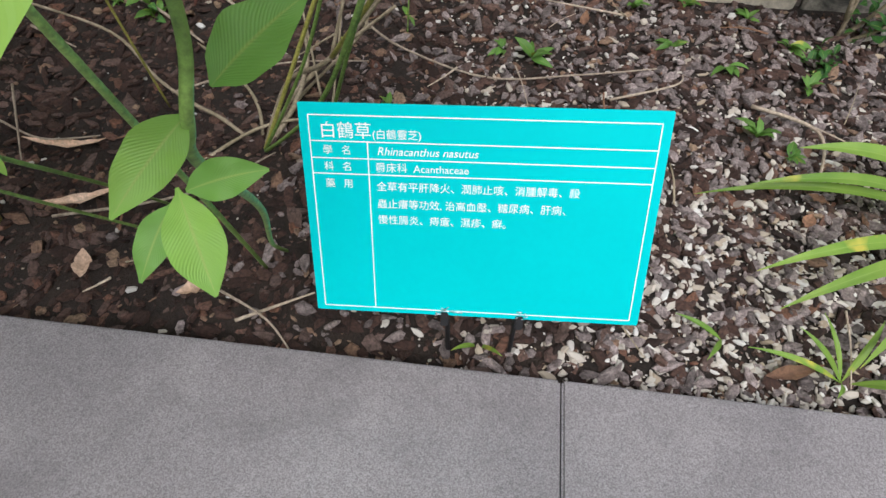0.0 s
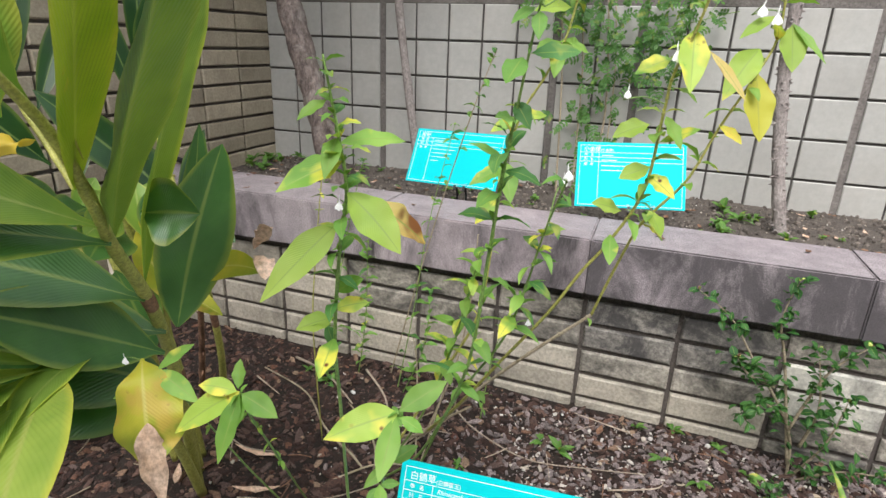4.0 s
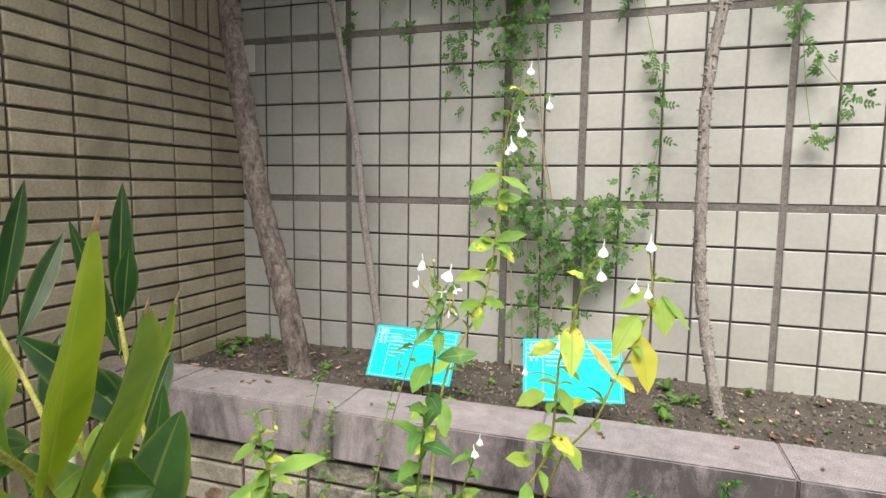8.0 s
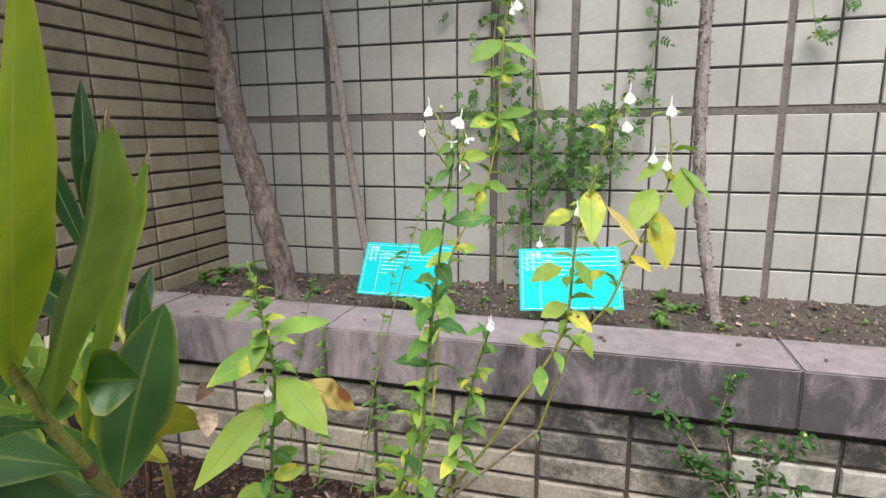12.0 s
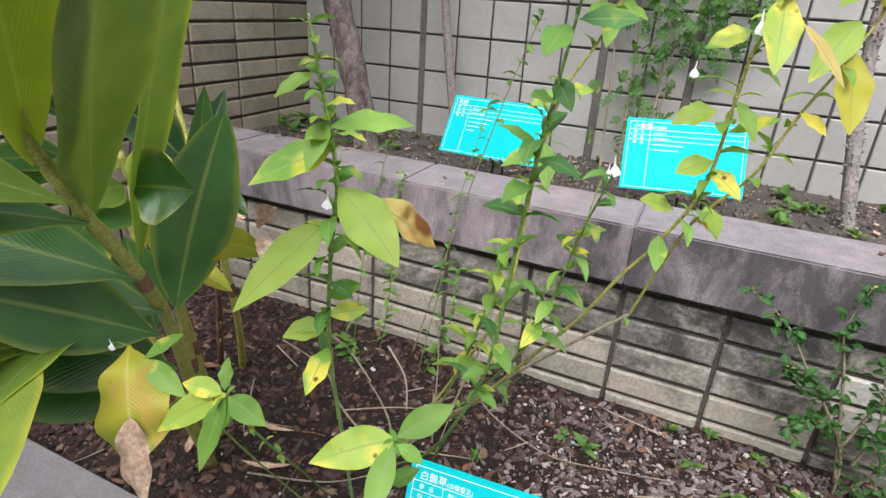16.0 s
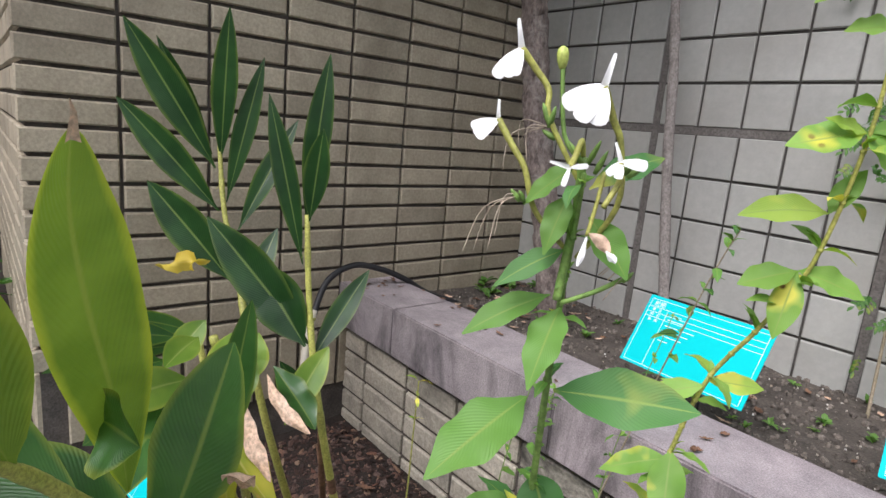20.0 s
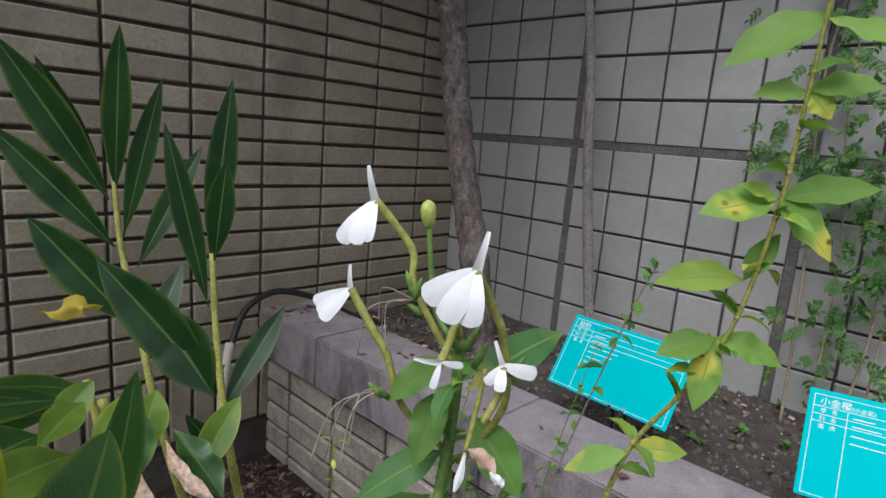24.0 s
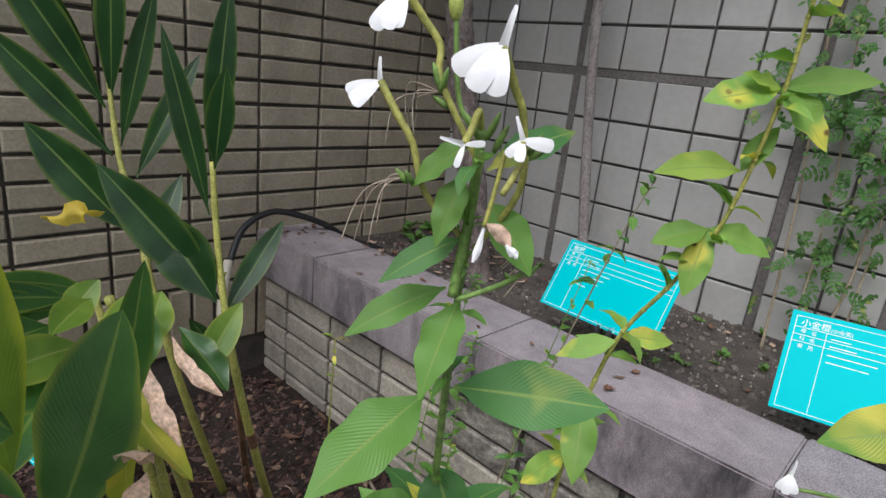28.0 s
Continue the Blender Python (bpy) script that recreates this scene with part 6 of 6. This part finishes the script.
for pts in ([(0.80, 1.0, 0.03), (0.77, 0.98, 0.20), (0.66, 0.97, 0.37), (0.60, 0.96, 0.46), (0.526, 0.96, 0.513)], [(0.79, 0.99, 0.10), (0.73, 0.98, 0.36), (0.70, 0.97, 0.47), (0.716, 0.97, 0.566)], [(0.77, 0.98, 0.20), (0.81, 0.97, 0.36), (0.871, 0.97, 0.44)], [(0.80, 1.0, 0.05), (0.84, 0.96, 0.19), (0.86, 0.96, 0.31)],
            [(0.75, 0.98, 0.24), (0.70, 0.96, 0.26), (0.67, 0.95, 0.22)], [(0.80, 1.0, 0.04), (0.88, 0.96, 0.13), (0.96, 0.95, 0.15)], [(0.80, 0.99, 0.02), (0.77, 0.94, 0.05), (0.74, 0.90, 0.05)], [(0.72, 0.98, 0.30), (0.66, 0.96, 0.33), (0.63, 0.95, 0.37)], [(0.80, 0.98, 0.16), (0.81, 0.96, 0.28), (0.78, 0.96, 0.42)]):
    path = spline(pts, 6)
    bm = bmesh.new()
    tube(bm, path, [0.0035 * (1.2 - k / len(path)) for k in range(len(path))], 6)
    part("branch", bm, STEM_OLD, bush, smooth=True)
    for k in range(58):
        p, d = along(path, 1 - 0.85 * rb.random() ** 1.2)
        put_leaf(bush, p + Vector((rb.gauss(0, 0.010), rb.gauss(0, 0.010), rb.gauss(0, 0.010))), (rb.gauss(0, 1), rb.gauss(-0.3, 1), rb.gauss(0.3, 0.6)), rb.uniform(0.016, 0.032), SMALL_LEAF, rb.randrange(3), rb.uniform(-40, 40), family="tiny")
    for k in range(5):
        put_leaf(bush, path[-1], (rb.gauss(0, 0.8), rb.gauss(-0.4, 0.8), 1), rb.uniform(0.008, 0.014), BUD if k < 3 else DRY_DARK, rb.randrange(3), 0, "young_leaf", "tiny")


def creeper(label, stems, tufts, seed, leaf=0.018, drop=0.02):
    """A climber on the wall: thin stems and many small leaflets in pairs on short rachises."""
    r = random.Random(seed)
    c = thing("creeper", label, "vine")
    for pts, rad in stems:
        path = spline(pts, 7)
        bm = bmesh.new()
        tube(bm, path, [rad * (1.1 - 0.5 * k / len(path)) for k in range(len(path))], 6)
        part("stem", bm, STEM_OLD if rad > 0.0025 else STEM, c, smooth=True)
    for (x, y, z), (sx, sy, sz), n in tufts:
        n = int(n * 0.95)
        bm = bmesh.new()
        for _ in range(n):
            p = Vector((r.gauss(x, sx), min(r.gauss(y, sy), BACK - 0.02), r.gauss(z, sz)))
            d = Vector((r.gauss(0, 0.8), r.gauss(-0.35, 0.4), r.gauss(-0.25, 0.6))).normalized()
            side = d.cross(Vector((r.gauss(0, 0.4), -1, r.gauss(0.3, 0.4)))).normalized()
            l = leaf * r.uniform(2.0, 3.2)
            tube(bm, [p, p + d * l * 0.5, p + d * l + Vector((0, 0, -drop * 0.5))], 0.0006, 3, False)
            for q in range(4):
                base = p + d * l * (0.25 + 0.2 * q) + Vector((0, 0, -drop * 0.1 * q))
                for s in ((-1, 1) if q < 3 else (0,)):
                    v = (d * (0.5 if s else 1.0) + side * s).normalized() * leaf * r.uniform(0.7, 1.1)
                    blade(bm, [base, base + v * 0.3, base + v * 0.7, base + v + Vector((0, 0, -0.003))], lambda t: leaf * 0.24 * math.sin(math.pi * min(max(t, 0.06), 0.97)) ** 0.8, v.cross(Vector((0.1, -1, 0.4))), 0.15, 0, 2)
        part("foliage", bm, VINE_LEAF, c)
    return c


creeper("dense dark green creeper climbing the tiled wall", [([(0.06, 1.80, 0.48), (0.03, 1.87, 0.9), (-0.01, 1.88, 1.36), (0.02, 1.88, 1.77), (-0.02, 1.88, 2.4)], 0.004), ([(0.12, 1.78, 0.48), (0.10, 1.87, 0.95), (0.05, 1.88, 1.4), (0.06, 1.88, 2.3)], 0.003),
        ([(0.17, 1.76, 0.5), (0.20, 1.85, 0.8), (0.15, 1.88, 1.3), (0.10, 1.88, 1.9)], 0.004), ([(0.22, 1.8, 0.5), (0.21, 1.88, 1.0), (0.12, 1.89, 1.5), (0.0, 1.89, 2.0)], 0.003), ([(0.12, 1.86, 0.9), (0.3, 1.84, 1.05), (0.5, 1.86, 1.12), (0.58, 1.87, 1.14)], 0.002), ([(-0.06, 1.88, 2.2), (-0.2, 1.86, 2.05), (-0.18, 1.86, 1.66)], 0.002)],
        [((0.02, 1.82, 2.20), (0.17, 0.04, 0.10), 300), ((0.05, 1.83, 2.0), (0.09, 0.03, 0.08), 90), ((0.03, 1.84, 1.85), (0.05, 0.02, 0.12), 60), ((-0.20, 1.84, 2.05), (0.07, 0.03, 0.06), 36), ((-0.19, 1.85, 1.78), (0.035, 0.02, 0.07), 26), ((0.04, 1.85, 1.50), (0.05, 0.02, 0.14), 50),
         ((0.10, 1.83, 1.15), (0.07, 0.03, 0.10), 80), ((0.30, 1.83, 1.09), (0.08, 0.03, 0.06), 60), ((0.46, 1.84, 1.12), (0.05, 0.02, 0.05), 34), ((0.20, 1.82, 0.92), (0.08, 0.03, 0.08), 60), ((0.38, 1.84, 0.98), (0.05, 0.02, 0.06), 34), ((0.12, 1.82, 0.72), (0.07, 0.03, 0.08), 32),
         ((-0.08, 1.85, 1.20), (0.03, 0.02, 0.04), 14), ((0.28, 1.83, 2.08), (0.08, 0.03, 0.04), 36), ((-0.47, 1.86, 2.12), (0.06, 0.02, 0.05), 16), ((-0.43, 1.86, 1.87), (0.02, 0.02, 0.03), 8), ((-0.68, 1.86, 1.89), (0.02, 0.01, 0.03), 6)], 61)
creeper("thin trailing creeper strand on the tiled wall", [([(0.42, 1.87, 2.15), (0.48, 1.87, 1.95), (0.54, 1.87, 1.70), (0.57, 1.87, 1.47), (0.53, 1.87, 1.22), (0.45, 1.85, 1.05)], 0.0015)],
        [((0.46, 1.86, 1.95), (0.03, 0.015, 0.04), 14), ((0.54, 1.86, 1.70), (0.02, 0.015, 0.05), 9), ((0.57, 1.86, 1.52), (0.02, 0.01, 0.06), 9), ((0.54, 1.86, 1.28), (0.025, 0.01, 0.06), 8), ((0.44, 1.86, 2.08), (0.02, 0.01, 0.03), 8)], 62)
creeper("thin trailing creeper strand hanging by a tile joint", [([(0.84, 1.87, 2.15), (0.95, 1.87, 1.92), (1.0, 1.87, 1.78), (1.08, 1.86, 1.64), (1.18, 1.85, 1.52)], 0.0015), ([(1.0, 1.87, 1.8), (1.03, 1.87, 1.55), (1.06, 1.86, 1.39)], 0.0013), ([(0.84, 1.87, 2.12), (1.2, 1.86, 1.98), (1.28, 1.86, 1.90)], 0.0013)],
        [((0.88, 1.86, 2.05), (0.05, 0.015, 0.05), 16), ((0.99, 1.86, 1.82), (0.02, 0.015, 0.06), 14), ((1.08, 1.86, 1.66), (0.03, 0.01, 0.03), 9), ((1.16, 1.85, 1.54), (0.025, 0.01, 0.025), 9), ((1.06, 1.86, 1.42), (0.03, 0.01, 0.02), 7), ((1.06, 1.86, 1.92), (0.05, 0.01, 0.04), 10), ((1.24, 1.86, 1.95), (0.04, 0.01, 0.03), 7)], 63)
creeper("green foliage behind the side wall's top", [([(-1.6, 1.7, 2.1), (-1.4, 1.7, 2.25), (-1.2, 1.75, 2.3)], 0.004)], [((-1.35, 1.72, 2.25), (0.10, 0.05, 0.06), 40)], 64)


def weed(x, y, z, size, n, seed, family="oval"):
    r = random.Random(seed)
    w = thing("weed", "small green weed seedling growing in the soil", "weed", "weeds")
    w.location = (x, y, z)
    for k in range(n):
        a = r.uniform(0, 6.28)
        put_leaf(w, (0, 0, 0.002 + 0.3 * size * r.random()), (math.cos(a), math.sin(a), r.uniform(0.2, 1.2)), size * r.uniform(0.6, 1.15), WEED_LEAF, r.randrange(3), r.uniform(-25, 25), family=family)


for k, (x, y, s) in enumerate(((0.448, 1.04, 0.035), (0.541, 1.06, 0.035), (0.65, 1.03, 0.03), (0.273, 0.881, 0.04), (0.708, 0.96, 0.035), (0.513, 0.948, 0.028), (0.22, 0.90, 0.03), (0.60, 0.90, 0.035), (-0.05, 0.88, 0.025), (0.40, 0.74, 0.02), (0.05, 0.75, 0.02), (0.62, 0.74, 0.04), (0.72, 0.86, 0.03),
                               (-0.40, 0.92, 0.03), (-0.5, 0.95, 0.025), (0.66, 0.70, 0.03))):
    weed(x, y, ground_height(x, y), s, 7, 70 + k)
ru = random.Random(17)
for k in range(62):
    x, y = ((ru.gauss(-1.12, 0.07), ru.gauss(1.72, 0.08)) if k < 9 else (ru.gauss(-0.85, 0.12), ru.gauss(1.50, 0.1)) if k < 16 else (ru.gauss(0.62, 0.04), ru.gauss(1.62, 0.06)) if k < 24 else (ru.uniform(-0.7, 1.3), ru.uniform(1.32, 1.88)))
    if BACK - 0.03 > y > 1.28 and x > LEFT + 0.04:
        weed(x, y, upper_height(x, y), ru.uniform(0.018, 0.04) * (1.4 if k < 9 or 16 <= k < 24 else 0.8), ru.randrange(6, 11), 100 + k, ru.choice(["tiny", "oval"]))


def straps(label, rows, seed):
    """A tuft of strap leaves, each arching from the ground to its tip."""
    t = thing("strap_leaved_plant", label, "plant")
    for a, b, w in rows:
        long_leaf(t, a, b, w, STRAP, 0.22, (0.1, -0.3, 0.9), 0.4, 0.02, 0.3)


straps("arching bright green strap leaves over the pebbles", [((0.86, 0.66, 0.05), (0.641, 0.662, 0.10), 0.026), ((0.84, 0.62, 0.05), (0.56, 0.584, 0.10), 0.018), ((0.84, 0.60, 0.05), (0.504, 0.596, 0.06), 0.014), ((0.82, 0.55, 0.05), (0.549, 0.453, 0.09), 0.018), ((0.84, 0.54, 0.05), (0.57, 0.409, 0.08), 0.020),
       ((0.86, 0.58, 0.05), (0.70, 0.50, 0.15), 0.02), ((0.85, 0.6, 0.05), (0.95, 0.5, 0.25), 0.02), ((0.86, 0.62, 0.05), (0.80, 0.80, 0.26), 0.018), ((0.80, 0.50, 0.04), (0.66, 0.36, 0.05), 0.016), ((0.86, 0.6, 0.05), (1.08, 0.62, 0.2), 0.02)], 1)
straps("low tuft of grass-like leaves beside the kerb", [((0.66, 0.36, 0.01), (0.626, 0.321, 0.05), 0.008), ((0.66, 0.36, 0.01), (0.546, 0.378, 0.04), 0.008), ((0.66, 0.36, 0.01), (0.60, 0.40, 0.06), 0.008), ((0.66, 0.36, 0.01), (0.70, 0.42, 0.06), 0.009), ((0.67, 0.36, 0.01), (0.75, 0.33, 0.06), 0.012), ((0.66, 0.36, 0.01), (0.64, 0.43, 0.05), 0.007), ((0.53, 0.40, 0.01), (0.47, 0.42, 0.03), 0.007), ((0.53, 0.40, 0.01), (0.50, 0.36, 0.03), 0.007), ((0.23, 0.36, 0.0), (0.20, 0.33, 0.04), 0.006), ((0.23, 0.36, 0.0), (0.26, 0.33, 0.04), 0.006)], 2)


def foliage_mass(name, label, spots, leaf, n, material, seed, category="bush", under=None):
    """A loose crown of many single leaves round a few centres."""
    r = random.Random(seed)
    t = under or thing(name, label, category)
    for x, y, z, s in spots:
        bm = bmesh.new()
        for _ in range(n):
            v = Vector((r.gauss(0, 1), r.gauss(0, 1), r.gauss(0, 0.7)))
            p = Vector((x, y, z)) + v * s * 0.55
            d = Vector((r.gauss(0, 1), r.gauss(0, 1), r.gauss(-0.2, 0.6))).normalized() * leaf * r.uniform(0.6, 1.2)
            blade(bm, [p, p + d * 0.35, p + d * 0.7, p + d], lambda q: leaf * 0.24 * math.sin(math.pi * min(max(q, 0.08), 0.96)), d.cross(Vector((r.gauss(0, 1), r.gauss(0, 1), 1))), 0.2, 0, 2)
        part("foliage", bm, material, t)
    return t


for k in range(7):
    foliage_mass("hedge_bush", "dark green leafy bush in the low planter bed", [(-2.25 - 0.3 * (k % 4), -0.05 - 0.34 * (k // 2) - 0.1 * (k % 2), 0.30 + 0.10 * (k % 3), 0.30)], 0.055, 240, SMALL_LEAF, 91 + k)
# unseen leaves added over the corner tree to shade the left side
foliage_mass("crown", "", [(-1.6, 1.2, 3.0, 0.6), (-0.9, 1.5, 2.95, 0.55), (-1.3, 0.6, 3.1, 0.6), (-0.5, 1.2, 3.15, 0.5), (-1.9, 0.4, 2.95, 0.6), (-0.7, 0.6, 3.25, 0.55), (-1.1, 1.0, 2.95, 0.6), (-1.5, 0.0, 3.15, 0.6), (-0.9, 0.1, 3.25, 0.6)], 0.15, 620, VINE_LEAF, 92, "tree", corner_tree)
